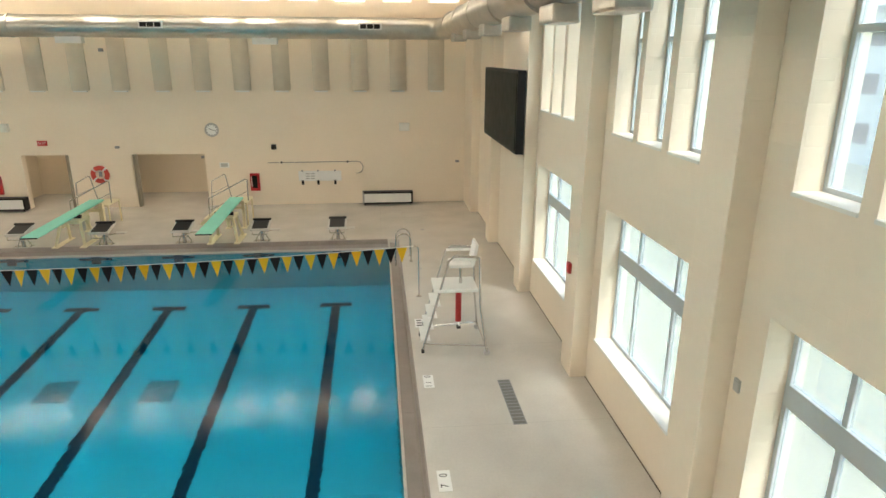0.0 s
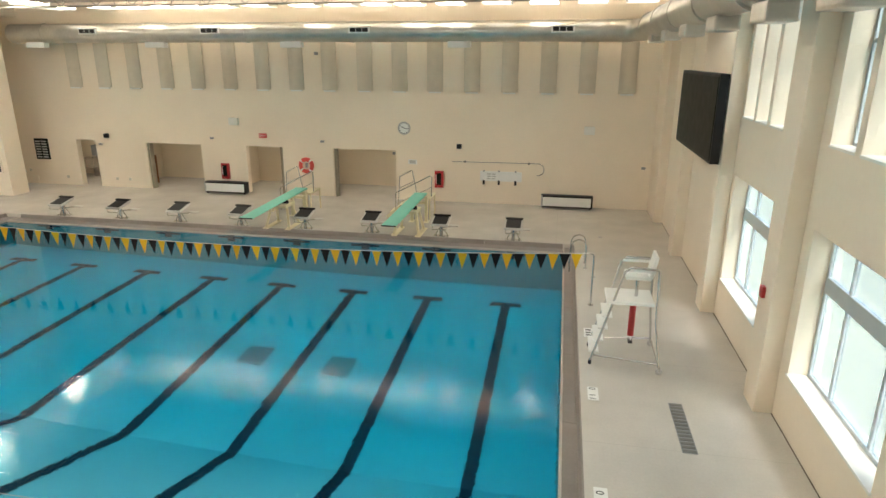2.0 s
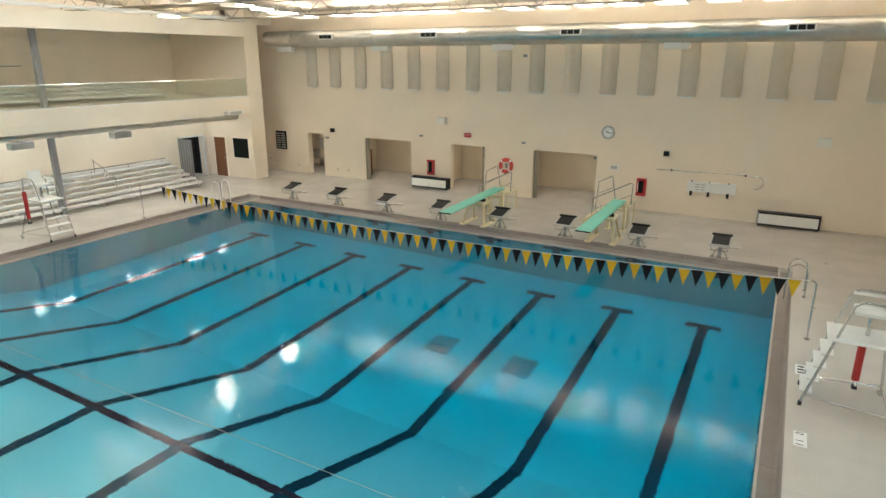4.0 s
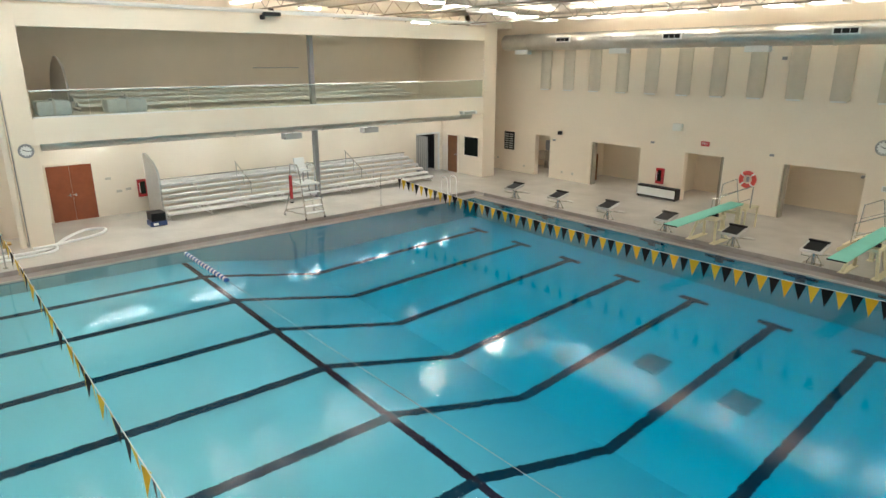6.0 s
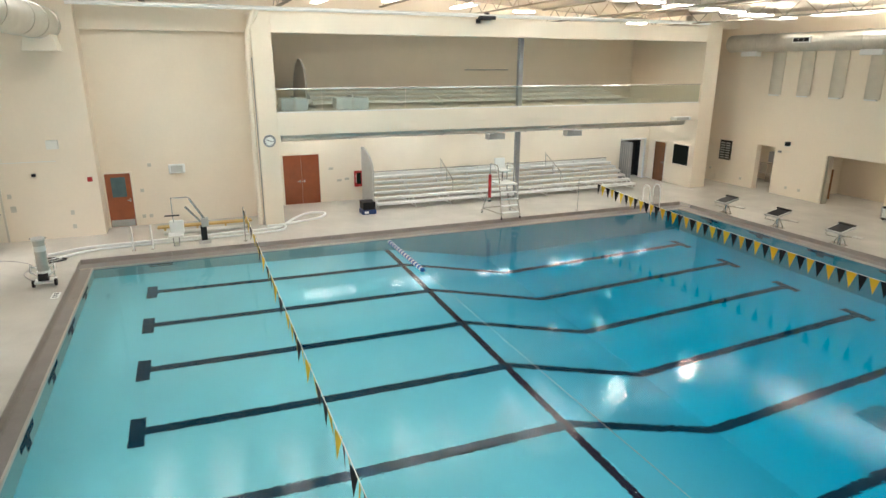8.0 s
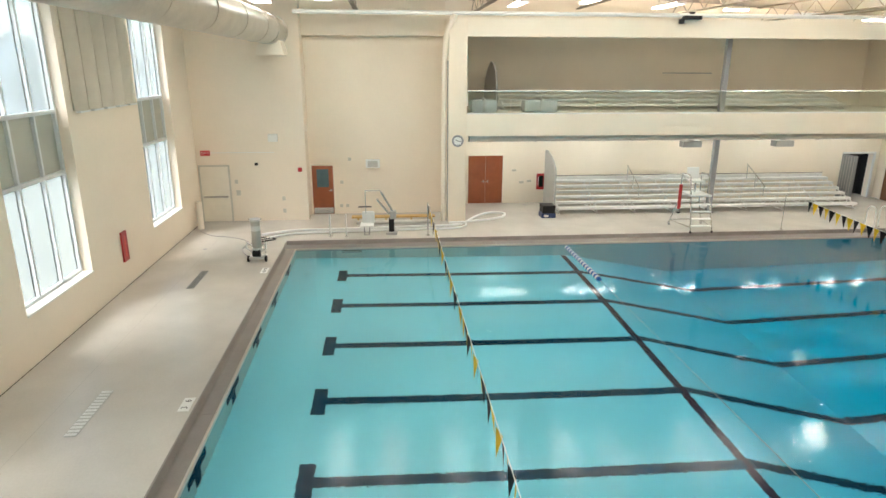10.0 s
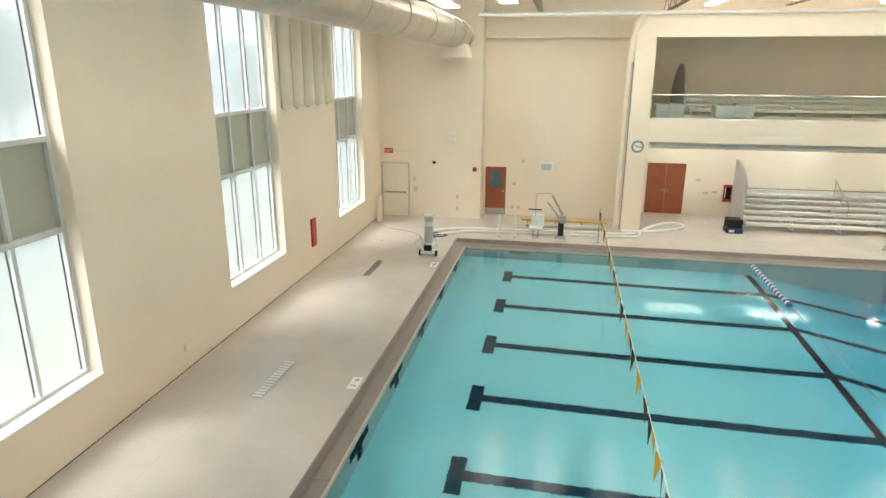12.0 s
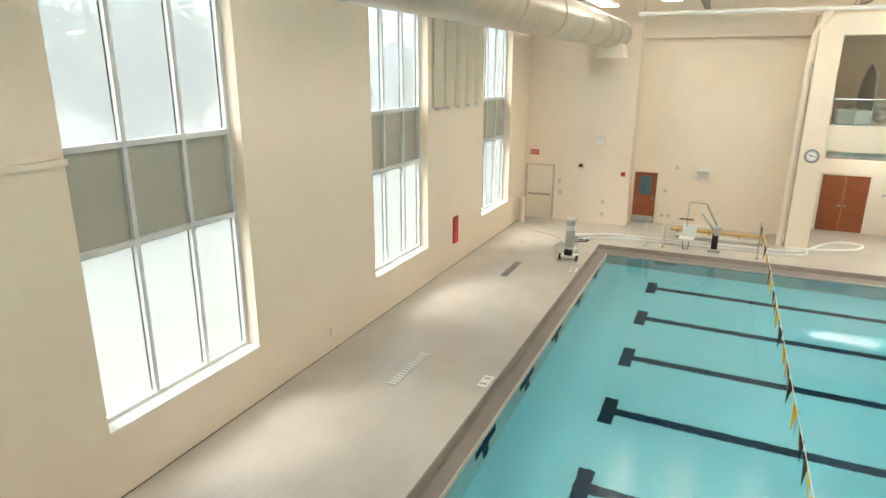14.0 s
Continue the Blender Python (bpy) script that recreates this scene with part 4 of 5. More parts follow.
single("end_panel", prism([(-26.72, 0.0), (-24.98, 0.0), (-24.98, 1.75), (-25.12, 2.0), (-25.5, 2.25), (-26.0, 2.42), (-26.5, 2.53), (-26.72, 2.5)], "y", 6.95, 7.02), PLASTICGREY, "grey end panel with a rounded top beside the bleacher", "panel")
up = bleacher(-26.3, 4.9, 20.3, 4.222, 4, 0.7, 0.16, "four-row aluminium bleacher on the gallery", 0.27, "bleachers")
part("back_rail", tube([(-29.2, 13.0, 5.72), (-29.2, 15.4, 5.72)], 0.02, 8), GREYPAINT, up)
single("end_panel", prism([(-29.4, 4.222), (-26.2, 4.222), (-26.2, 5.2), (-26.5, 5.8), (-27.15, 6.13), (-27.7, 6.2), (-28.4, 5.97), (-29.0, 5.55), (-29.4, 5.0)], "y", 4.6, 4.67), PLASTICGREY, "grey end panel with a rounded top beside the gallery bleacher", "panel")
for y, l in ((3.92, 1.04), (6.22, 1.36)):
    t = thing("wrapped_bundle", "clear plastic wrapped pale bundle on the gallery floor", "bundle", (-25.3, y, 4.222), 0, "wrapped bundles")
    part("wrap", box(-0.4, -l / 2, 0.0, 0.4, l / 2, 0.5, 0.12), BUNDLE, t, smooth=True)
    part("strap", box(-0.41, -0.04, 0.004, 0.41, 0.04, 0.56, 0.01), PLASTICGREY, t)

# glass guard of the gallery
t = thing("gallery_guard", "glass guard with a slim steel top rail on the gallery edge", "railing", (-24.17, 0, 4.22))
ngl = 12
for k in range(ngl):
    a, b = 3.16 + k * (20.1 / ngl), 3.16 + (k + 1) * (20.1 / ngl)
    g = part("glass_panel", box(-0.006, a + 0.01, 0.03, 0.006, b - 0.01, 0.84), RAILGLASS, t)
    g.visible_shadow = False
part("top_rail", tube([(0, 3.15, 0.87), (0, 23.28, 0.87)], 0.025, 8), STEEL, t, smooth=True)
part("base_channel", box(-0.03, 3.15, 0.002, 0.03, 23.28, 0.05), ALU, t)

# steel column through the gallery edge
t = thing("steel_column", "grey painted steel column carrying the gallery", "column", (-25.05, 13.8, 0))
part("shaft_lower", box(-0.1, -0.1, 0.02, 0.1, 0.1, 3.718, 0.01), GREYPAINT, t)
part("shaft_upper", box(-0.1, -0.1, 4.224, 0.1, 0.1, 7.598, 0.01), GREYPAINT, t)
part("base_plate", box(-0.18, -0.18, 0, 0.18, 0.18, 0.02), GREYPAINT, t)

# ---- wall fittings ----
def wall_clock(m, r, rim, label):
    t = tagged(new("wall_clock"), label, "clock")
    t.matrix_world = m
    part("rim", tube(arc(0, 0, r, 0, 345, 23, lambda a, b: (a, -0.03, b)), 0.03, 8, closed=True), rim, t, smooth=True)
    part("face", tube([(0, 0, 0), (0, -0.03, 0)], r, 24), WHITEP, t)
    for k in range(12):
        a = radians(30 * k)
        part("mark", box(-0.012, -0.036, r * 0.72, 0.012, -0.031, r * 0.9), BLACK, t).matrix_local = Matrix.Rotation(a, 4, 'Y')
    part("hour_hand", box(-0.012, -0.04, -0.02, 0.012, -0.037, r * 0.5), BLACK, t).matrix_local = Matrix.Rotation(radians(-60), 4, 'Y')
    part("minute_hand", box(-0.009, -0.045, -0.03, 0.009, -0.041, r * 0.75), BLACK, t).matrix_local = Matrix.Rotation(radians(100), 4, 'Y')


EASTWARD = pose(0, 0, 0, 0, 0, 90)   # things built facing -y, turned to face +x
wall_clock(pose(-6.66, YN, 3.12), 0.25, PLASTICGREY, "round wall clock with a grey rim on the block wall")
wall_clock(pose(XW, 2.78, 3.22) @ EASTWARD, 0.2, GREYPAINT, "round wall clock with a grey rim on the pier")


def exit_sign(m, label):
    t = tagged(new("exit_sign"), label, "sign")
    t.matrix_world = m
    part("case", box(-0.18, -0.06, -0.1, 0.18, 0, 0.1, 0.008), EXITGLOW, t)
    for k, ch in enumerate("EXIT"):
        lettering(ch, 0.13, WHITEP, t, pose((k - 1.5) * 0.08, -0.062, 0, 90, 0, 0))


exit_sign(pose(-13.18, YN, 2.64), "red exit sign over a passage opening")
exit_sign(pose(-24.9, -6.98, 2.73) @ EASTWARD, "red exit sign above the cream exit door")
single("conduit", tube([(-24.88, -6.8, 2.74), (-24.88, -4.35, 2.74)], 0.012, 6), WHITEP, "thin white conduit beside the exit sign", "conduit")


def extinguisher_cabinet(m, label):
    t = tagged(new("extinguisher_cabinet"), label, "fire extinguisher")
    t.matrix_world = m
    part("case", box(-0.19, -0.12, 0.62, 0.19, 0, 1.34, 0.012), RED, t)
    part("door_pane", box(-0.10, -0.125, 0.74, 0.10, -0.118, 1.26), SCREEN, t, "dark glazed front")
    part("lettering_bar", box(-0.14, -0.126, 0.80, -0.115, -0.119, 1.2), WHITEP, t)


for x in (-5.12, -15.15):
    extinguisher_cabinet(pose(x, YN, 0), "red fire extinguisher cabinet on the cream block wall")
extinguisher_cabinet(pose(-27.5, 6.98, 0) @ EASTWARD, "red fire extinguisher cabinet beside the bleacher")
t = thing("wall_plate", "narrow red sign plate on the window wall", "sign", (-17.4, YS, 0), 180)
part("plate", box(-0.17, -0.05, 0.72, 0.17, 0, 1.57, 0.008), RED, t)
part("lettering_bar", box(-0.04, -0.054, 0.85, 0.04, -0.049, 1.45), RINGRED, t)

# life ring
t = thing("life_ring", "red life ring with white bands on the wall", "life ring", (-11.17, YN - 0.09, 1.38))
part("ring", tube(arc(0, 0, 0.27, 0, 350, 35, lambda a, b: (a, 0, b)), 0.09, 12, closed=True), RINGRED, t, smooth=True)
for k in range(4):
    a = 45 + 90 * k
    part("band", tube(arc(0, 0, 0.27, a - 7, a + 7, 3, lambda q, w: (q, 0, w)), 0.096, 12), WHITEP, t, "white band")
part("bracket", box(-0.05, 0.0, -0.1, 0.05, 0.088, 0.1), GREYPAINT, t)

# backboard and rescue hook
t = thing("spine_board", "white spine board with black straps hung on the wall", "rescue board", (-2.46, YN, 1.2))
part("board", box(-0.88, -0.10, -0.21, 0.88, -0.04, 0.21, 0.02), WHITEP, t)
for x in (-0.72, -0.08, 0.62):
    part("strap", box(x - 0.045, -0.112, -0.36, x + 0.045, -0.035, -0.17, 0.008), BLACK, t)
    part("strap_end", box(x - 0.03, -0.108, 0.19, x + 0.03, -0.035, 0.25, 0.005), GREYPAINT, t)
for z in (-0.1, 0.0, 0.1):
    for x in (-0.5, -0.3):
        part("hand_slot", box(x - 0.08, -0.104, z - 0.02, x + 0.08, -0.098, z + 0.02), PLASTICGREY, t)
part("bracket", box(-0.7, -0.04, -0.05, 0.7, 0, 0.05), GREYPAINT, t)
hook = [(-4.55, YN - 0.06, 1.77), (-0.95, YN - 0.06, 1.79)] + arc(-0.92, 1.54, 0.25, 90, -100, 10, lambda a, b: (a, YN - 0.06, b))
t = thing("rescue_hook", "long aluminium shepherd's hook hung on the wall", "rescue hook")
part("pole", tube(hook, 0.018, 8), STEEL, t, smooth=True)
for x in (-4.0, -1.3):
    part("clip", box(x - 0.03, YN - 0.09, 1.74, x + 0.03, YN, 1.82, 0.004), BLACK, t)


def rail_cart(x0, x1, y, label):
    """Low long case with a white front panel in a black frame, on castors."""
    w = (x1 - x0) / 2
    t = thing("storage_case", label, "storage case", ((x0 + x1) / 2, y, 0), 0, "storage cases")
    part("case_body", box(-w, 0.0, 0.06, w, 0.34, 0.56, 0.01), BLACK, t)
    part("front_panel", box(-w + 0.07, -0.012, 0.12, w - 0.07, 0.002, 0.49, 0.004), WHITEP, t, "white front panel")
    part("end_post", box(-w, -0.02, 0.06, -w + 0.06, 0.0, 0.56), PLASTICGREY, t)
    for sx in (-1, 1):
        for yy in (0.06, 0.28):
            part("castor", tube([(sx * (w - 0.1) - 0.02, yy, 0.035), (sx * (w - 0.1) + 0.02, yy, 0.035)], 0.035, 10), BLACK, t)


rail_cart(-0.72, 1.38, 25.6, "long black-framed case with a white front by the wall")
rail_cart(-16.0, -13.98, 25.55, "long black-framed case with a white front by the passages")

# notice board, small boxes
t = thing("notice_board", "dark record board with pale lines on the wall", "notice board", (-24.78, YN, 1.72))
part("panel", box(-0.38, -0.04, -0.5, 0.38, 0, 0.5, 0.006), SCREEN, t)
for c in range(2):
    for k in range(7):
        part("text_bar", box(-0.32 + c * 0.34, -0.045, -0.42 + k * 0.125, -0.05 + c * 0.34, -0.039, -0.36 + k * 0.125), PLASTICGREY, t)


def small_box(name, m, w, h, d, material, label, category):
    t = tagged(new(name), label, category)
    t.matrix_world = m
    part("housing", box(-w / 2, -d, -h / 2, w / 2, 0, h / 2, min(w, h, d) * 0.15), material, t)
    part("cover", box(-w * 0.36, -d - 0.008, -h * 0.36, w * 0.36, -d + 0.002, h * 0.36, 0.002), material if material is not WHITEP else PLATFORM, t)


for x, z in ((1.07, 3.2), (-14.5, 3.25)):
    small_box("wall_speaker", pose(x, YN, z), 0.42, 0.32, 0.2, TRIMW, "white loudspeaker box high on the wall", "loudspeaker")
small_box("wall_speaker", pose(-25.9, -0.55, 2.12) @ EASTWARD, 0.58, 0.34, 0.2, WHITEP, "white loudspeaker box on the set-back wall", "loudspeaker")
small_box("wall_speaker", pose(-24.9, -4.36, 3.31) @ EASTWARD, 0.36, 0.3, 0.18, TRIMW, "white loudspeaker box near the corner door", "loudspeaker")
for x, z in ((-4.26, 2.42), (-21.1, 2.45)):
    small_box("camera_dome", pose(x, YN, z), 0.2, 0.2, 0.16, BLACK, "small black camera on a wall bracket", "camera")
for x, z in ((-21.5, 2.04), (-15.7, 2.47), (-10.38, 2.46), (3.3, 1.74)):
    small_box("wall_sensor", pose(x, YN, z), 0.16, 0.09, 0.08, GREYPAINT, "small grey sensor on the wall", "sensor")
small_box("notice_plate", pose(-6.3, YN, 1.69), 0.38, 0.2, 0.03, WHITEP, "small white notice on the wall", "sign")
for x, z in ((-25.66, 0.66), (-26.0, 0.58), (-23.6, 0.4), (-20.9, 0.4), (-20.2, 0.4)):
    small_box("wall_socket", pose(x, YN, z), 0.12, 0.12, 0.03, PLATE, "small pale wall socket near the floor", "socket")
small_box("wall_vent", pose(-25.45, YN, 0.2), 0.35, 0.4, 0.03, PLASTER, "cream wall grille near the floor", "vent")
small_box("smoke_detector", pose(-10.45, YN, 6.16), 0.16, 0.12, 0.08, GREYPAINT, "small grey detector high on the wall", "detector")
small_box("fire_alarm", pose(3.6, 10.95, 2.14) @ pose(0, 0, 0, 0, 0, -90), 0.16, 0.2, 0.06, RED, "small red fire alarm call box on a pilaster", "alarm")
small_box("fire_alarm", pose(-24.9, -3.4, 2.05) @ EASTWARD, 0.16, 0.16, 0.06, RED, "small red fire alarm on the wall", "alarm")
small_box("wall_sensor", pose(-24.9, -5.07, 2.29) @ EASTWARD, 0.12, 0.1, 0.1, BLACK, "small black camera on the wall", "camera")
small_box("wall_socket", pose(XE, 5.79, 2.51) @ pose(0, 0, 0, 0, 0, -90), 0.1, 0.15, 0.03, PLASTICGREY, "small grey wall socket beside a window", "socket")
small_box("wall_socket", pose(-10.5, YS, 0.47) @ pose(0, 0, 0, 0, 0, 180), 0.12, 0.17, 0.03, PLASTER, "pale wall socket low on the window wall", "socket")
for y, z, s in ((-5.9, 1.6, 0.12), (-5.85, 1.15, 0.16), (-4.1, 0.9, 0.12), (-4.1, 0.4, 0.12)):
    small_box("wall_socket", pose(-24.9, y, z) @ EASTWARD, s, s * 1.3, 0.03, PLATE, "pale switch plate beside the exit door", "switch")
for y, z in ((-1.85, 1.35), (-1.9, 0.35), (-1.65, 0.35), (-1.5, 2.3)):
    small_box("wall_socket", pose(-25.9, y, z) @ EASTWARD, 0.13, 0.13, 0.03, PLATE, "pale switch plate beside the red door", "switch")
for y, z in ((5.75, 1.5), (6.1, 0.95), (6.45, 1.0)):
    small_box("wall_socket", pose(-27.5, y, z) @ EASTWARD, 0.2, 0.1, 0.03, PLATE, "pale switch plate beside the red doors", "switch")
small_box("emergency_light", pose(XW, 22.1, 3.52) @ EASTWARD, 1.0, 0.16, 0.28, WHITEP, "white twin-head emergency light on the beam", "lamp")
t = thing("wall_ledge", "white cable tray end on the window wall", "cable tray", (-4.3, YS, 4.88), 180)
part("tray", box(-0.55, -0.08, -0.04, 0.75, 0, 0.04, 0.006), PLASTER, t)

# scoreboard screen
t = thing("scoreboard", "large dark video scoreboard on the window wall", "scoreboard", (3.55, 17.4, 4.68), 0)
part("case", box(-0.02, -2.32, -1.0, 0.0, 2.32, 1.0), BLACK, t)
part("frame", box(-0.2, -2.32, -1.0, -0.02, 2.32, 1.0, 0.01), BLACK, t)
part("screen", box(-0.215, -2.25, -0.93, -0.198, 2.25, 0.93), SCREEN, t, "dark matt screen")
part("bracket", box(0.0, -0.5, -0.4, 0.35, 0.3, 0.4), BLACK, t)

# ---- starting blocks ----
def starting_block(x, black):
    t = thing("starting_block", "starting block with a %s non-slip top on a steel post" % ("black" if black else "dark grey"), "starting block", (x, 20.62, 0), 0, "starting blocks")
    part("base_plate", box(-0.28, -0.06, 0, 0.28, 0.16, 0.02, 0.004), STEEL, t)
    part("post", tube([(0, 0.06, 0.02), (0, 0.06, 0.52)], 0.06, 12), STEEL, t, smooth=True)
    own = prism([(-0.34, 0.44), (0.36, 0.60), (0.36, 0.67), (-0.34, 0.51)], "x", -0.31, 0.31, bevel=0.008)
    part("platform", own, PLATFORM, t)
    own = prism([(-0.3, 0.522), (0.30, 0.659), (0.30, 0.666), (-0.3, 0.529)], "x", -0.25, 0.25)
    part("non_slip_pad", own, BLACK if black else DARKPAD, t)
    part("back_plate", box(-0.3, 0.26, 0.66, 0.3, 0.36, 0.72, 0.01), BLACK if black else DARKPAD, t)
    part("grab_bar", tube([(-0.24, -0.3, 0.46), (-0.24, -0.34, 0.33), (0.24, -0.34, 0.33), (0.24, -0.3, 0.46)], 0.016, 8), STEEL, t, smooth=True)
    part("side_step", box(0.22, 0.3, 0.28, 0.56, 0.52, 0.31, 0.006), PLASTICGREY, t)
    part("step_arm", tube([(0, 0.06, 0.3), (0.4, 0.42, 0.28)], 0.022, 8), STEEL, t)
    part("brace", tube([(-0.22, 0.12, 0.02), (0, 0.1, 0.4)], 0.018, 8), STEEL, t)
    part("brace", tube([(0.22, 0.12, 0.02), (0, 0.1, 0.4)], 0.018, 8), STEEL, t)


for k, x in enumerate(LANES):
    starting_block(x, k in (1, 2, 3, 6))

# ---- diving boards ----
def diving_board(x, label):
    t = thing("diving_board", label, "diving board", (x, 18.2, 0), 0, "diving boards")
    board = part("board", prism([(0, 0.93), (0.0, 0.96), (4.6, 1.06), (4.6, 1.0)], "x", -0.24, 0.24, bevel=0.006), AQUA, t)
    part("tip", box(-0.24, -0.012, 0.925, 0.24, 0.0, 0.962), BLACK, board)
    part("fulcrum_roller", tube([(-0.3, 2.62, 0.93), (0.3, 2.62, 0.93)], 0.06, 12), BLACK, t)
    part("fulcrum_frame", box(-0.36, 2.3, 0.76, 0.36, 3.1, 0.87, 0.01), CREAMP, t)
    for s in (-1, 1):
        part("stand_leg", tube([(s * 0.3, 2.5, 0.8), (s * 0.45, 2.25, 0.02)], 0.05, 8), CREAMP, t)
        part("stand_leg", tube([(s * 0.3, 2.9, 0.8), (s * 0.42, 3.2, 0.02)], 0.05, 8), CREAMP, t)
        part("anchor_leg", box(s * 0.28 - 0.05, 4.2, 0.02, s * 0.28 + 0.05, 4.36, 1.0, 0.01), CREAMP, t)
        part("foot", box(s * 0.43 - 0.1, 2.12, 0, s * 0.43 + 0.1, 3.34, 0.03, 0.004), CREAMP, t)
        part("foot", box(s * 0.28 - 0.09, 4.1, 0, s * 0.28 + 0.09, 4.46, 0.02), CREAMP, t)
    part("cross_beam", box(-0.34, 4.2, 0.7, 0.34, 4.36, 0.8, 0.008), CREAMP, t)
    part("hinge_box", box(-0.26, 4.18, 0.9, 0.26, 4.4, 1.0, 0.01), CREAMP, t)
    # landing behind the plank, stairs down to the west with a rail on each side
    part("landing", box(-0.45, 4.6, 0.80, 0.36, 5.7, 0.84, 0.006), CREAMP, t)
    for x, y in ((-0.42, 4.66), (0.33, 4.66), (-0.42, 5.64), (0.33, 5.64)):
        part("landing_leg", box(x - 0.025, y - 0.025, 0.0, x + 0.025, y + 0.025, 0.8, 0.004), CREAMP, t)
    for k in range(3):
        part("tread", box(-0.74 - k * 0.27, 4.72, 0.60 - k * 0.2, -0.47 - k * 0.27, 5.6, 0.63 - k * 0.2, 0.004), CREAMP, t)
    for y in (4.69, 5.62):
        part("stair_string", prism([(-0.4, 0.70), (-0.4, 0.82), (-1.4, 0.08), (-1.4, 0.0), (-1.32, 0.0)], "y", y - 0.02, y + 0.02), CREAMP, t)
    own = tube([(0.33, 4.98, 0.84), (0.35, 4.98, 1.62), (0.28, 4.98, 1.64), (-1.1, 4.98, 0.92), (-1.12, 4.98, 0.02)], 0.021, 8)
    tube([(0.34, 4.98, 1.2), (-1.05, 4.98, 0.5)], 0.016, 8, bm=own)
    part("hand_rail", own, STEEL, t, smooth=True)
    own = tube([(-0.42, 5.66, 0.84), (-0.58, 5.66, 1.70), (-0.62, 5.66, 1.71), (-1.1, 5.66, 1.45), (-1.2, 5.66, 0.02)], 0.021, 8)
    tube([(-0.5, 5.66, 1.28), (-1.13, 5.66, 0.98)], 0.016, 8, bm=own)
    part("hand_rail", own, STEEL, t, smooth=True)


diving_board(-5.2, "low diving board with an aqua plank and cream stand")
diving_board(-10.05, "low diving board with an aqua plank and cream stand")

# ---- lifeguard chairs ----
def guard_chair(m, label):
    """Tall steel chair facing -x: ladder legs in front, castors behind."""
    t = tagged(new("lifeguard_chair"), label, "lifeguard chair", "lifeguard chairs")
    t.matrix_world = m
    for s in (-1, 1):
        part("ladder_leg", tube([(-0.66, s * 0.42, 0.06), (-0.30, s * 0.36, 1.32), (-0.12, s * 0.36, 2.0), (0.0, s * 0.36, 2.1), (0.5, s * 0.38, 2.08)], 0.025, 10), STEEL, t, smooth=True)
        part("rear_leg", tube([(0.66, s * 0.66, 0.1), (0.55, s * 0.42, 1.0), (0.52, s * 0.38, 2.08)], 0.025, 10), STEEL, t, smooth=True)
        part("side_bar", tube([(-0.62, s * 0.42, 0.2), (0.64, s * 0.62, 0.2)], 0.02, 8), STEEL, t)
        c = part("castor", tube([(0.66, s * 0.66 - 0.025, 0.07), (0.66, s * 0.66 + 0.025, 0.07)], 0.07, 14), PLASTICGREY, t, "grey rubber castor")
        part("castor_fork", box(0.63, s * 0.66 - 0.035, 0.07, 0.69, s * 0.66 + 0.035, 0.15, 0.005), STEEL, c)
        part("foot", tube([(-0.66, s * 0.42, 0.0), (-0.66, s * 0.42, 0.08)], 0.035, 10), BLACK, t)
        part("arm_rest", tube([(-0.1, s * 0.34, 2.03), (0.45, s * 0.34, 2.03)], 0.03, 8), WHITEP, t)
    part("rear_bar", tube([(0.64, -0.62, 0.22), (0.64, 0.62, 0.22)], 0.02, 8), STEEL, t)
    for k in range(4):
        f = 0.18 + 0.2 * k
        part("step", box(-0.66 + 0.36 * f - 0.1, -0.37, 1.3 * f, -0.66 + 0.36 * f + 0.1, 0.37, 1.3 * f + 0.035, 0.01), WHITEP, t, "white plastic step")
    part("foot_platform", box(-0.42, -0.4, 1.32, 0.5, 0.4, 1.39, 0.02), WHITEP, t, "white plastic platform")
    part("seat", box(-0.08, -0.25, 1.80, 0.42, 0.25, 1.88, 0.035), WHITEP, t, "white moulded seat", smooth=True)
    part("backrest", prism([(0.36, 1.84), (0.44, 1.84), (0.52, 2.3), (0.46, 2.32)], "y", -0.23, 0.23, bevel=0.015), WHITEP, t, smooth=True)
    part("seat_post", tube([(0.18, 0, 1.39), (0.18, 0, 1.82)], 0.035, 10), STEEL, t)
    return t


def rescue_tube(x, y, z0, z1, label):
    t = thing("rescue_tube", label, "rescue tube", (x, y, 0), 0, "rescue tubes")
    part("foam", tube([(0, 0, z0 + 0.12), (0, 0, z0 + 0.16), (0, 0, z1 - 0.04), (0, 0, z1)], 0.065, 12), RED, t, smooth=True)
    part("strap", tube([(0, 0, z0 + 0.12), (0.02, 0, z0)], 0.012, 6), WHITEP, t)
    part("clip", box(-0.04, -0.06, z0 - 0.05, 0.05, 0.06, z0, 0.01), BLACK, t)


guard_chair(pose(1.48, 12.3, 0), "tall steel lifeguard chair with white seat on the deck")
rescue_tube(1.62, 12.3, 0.4, 1.32, "red rescue tube hanging under the lifeguard chair")
guard_chair(pose(-22.3, 11.75, 0, 0, 0, 180), "tall steel lifeguard chair with white seat before the bleacher")
rescue_tube(-22.2, 11.05, 0.7, 1.75, "red rescue tube hanging from the lifeguard chair")

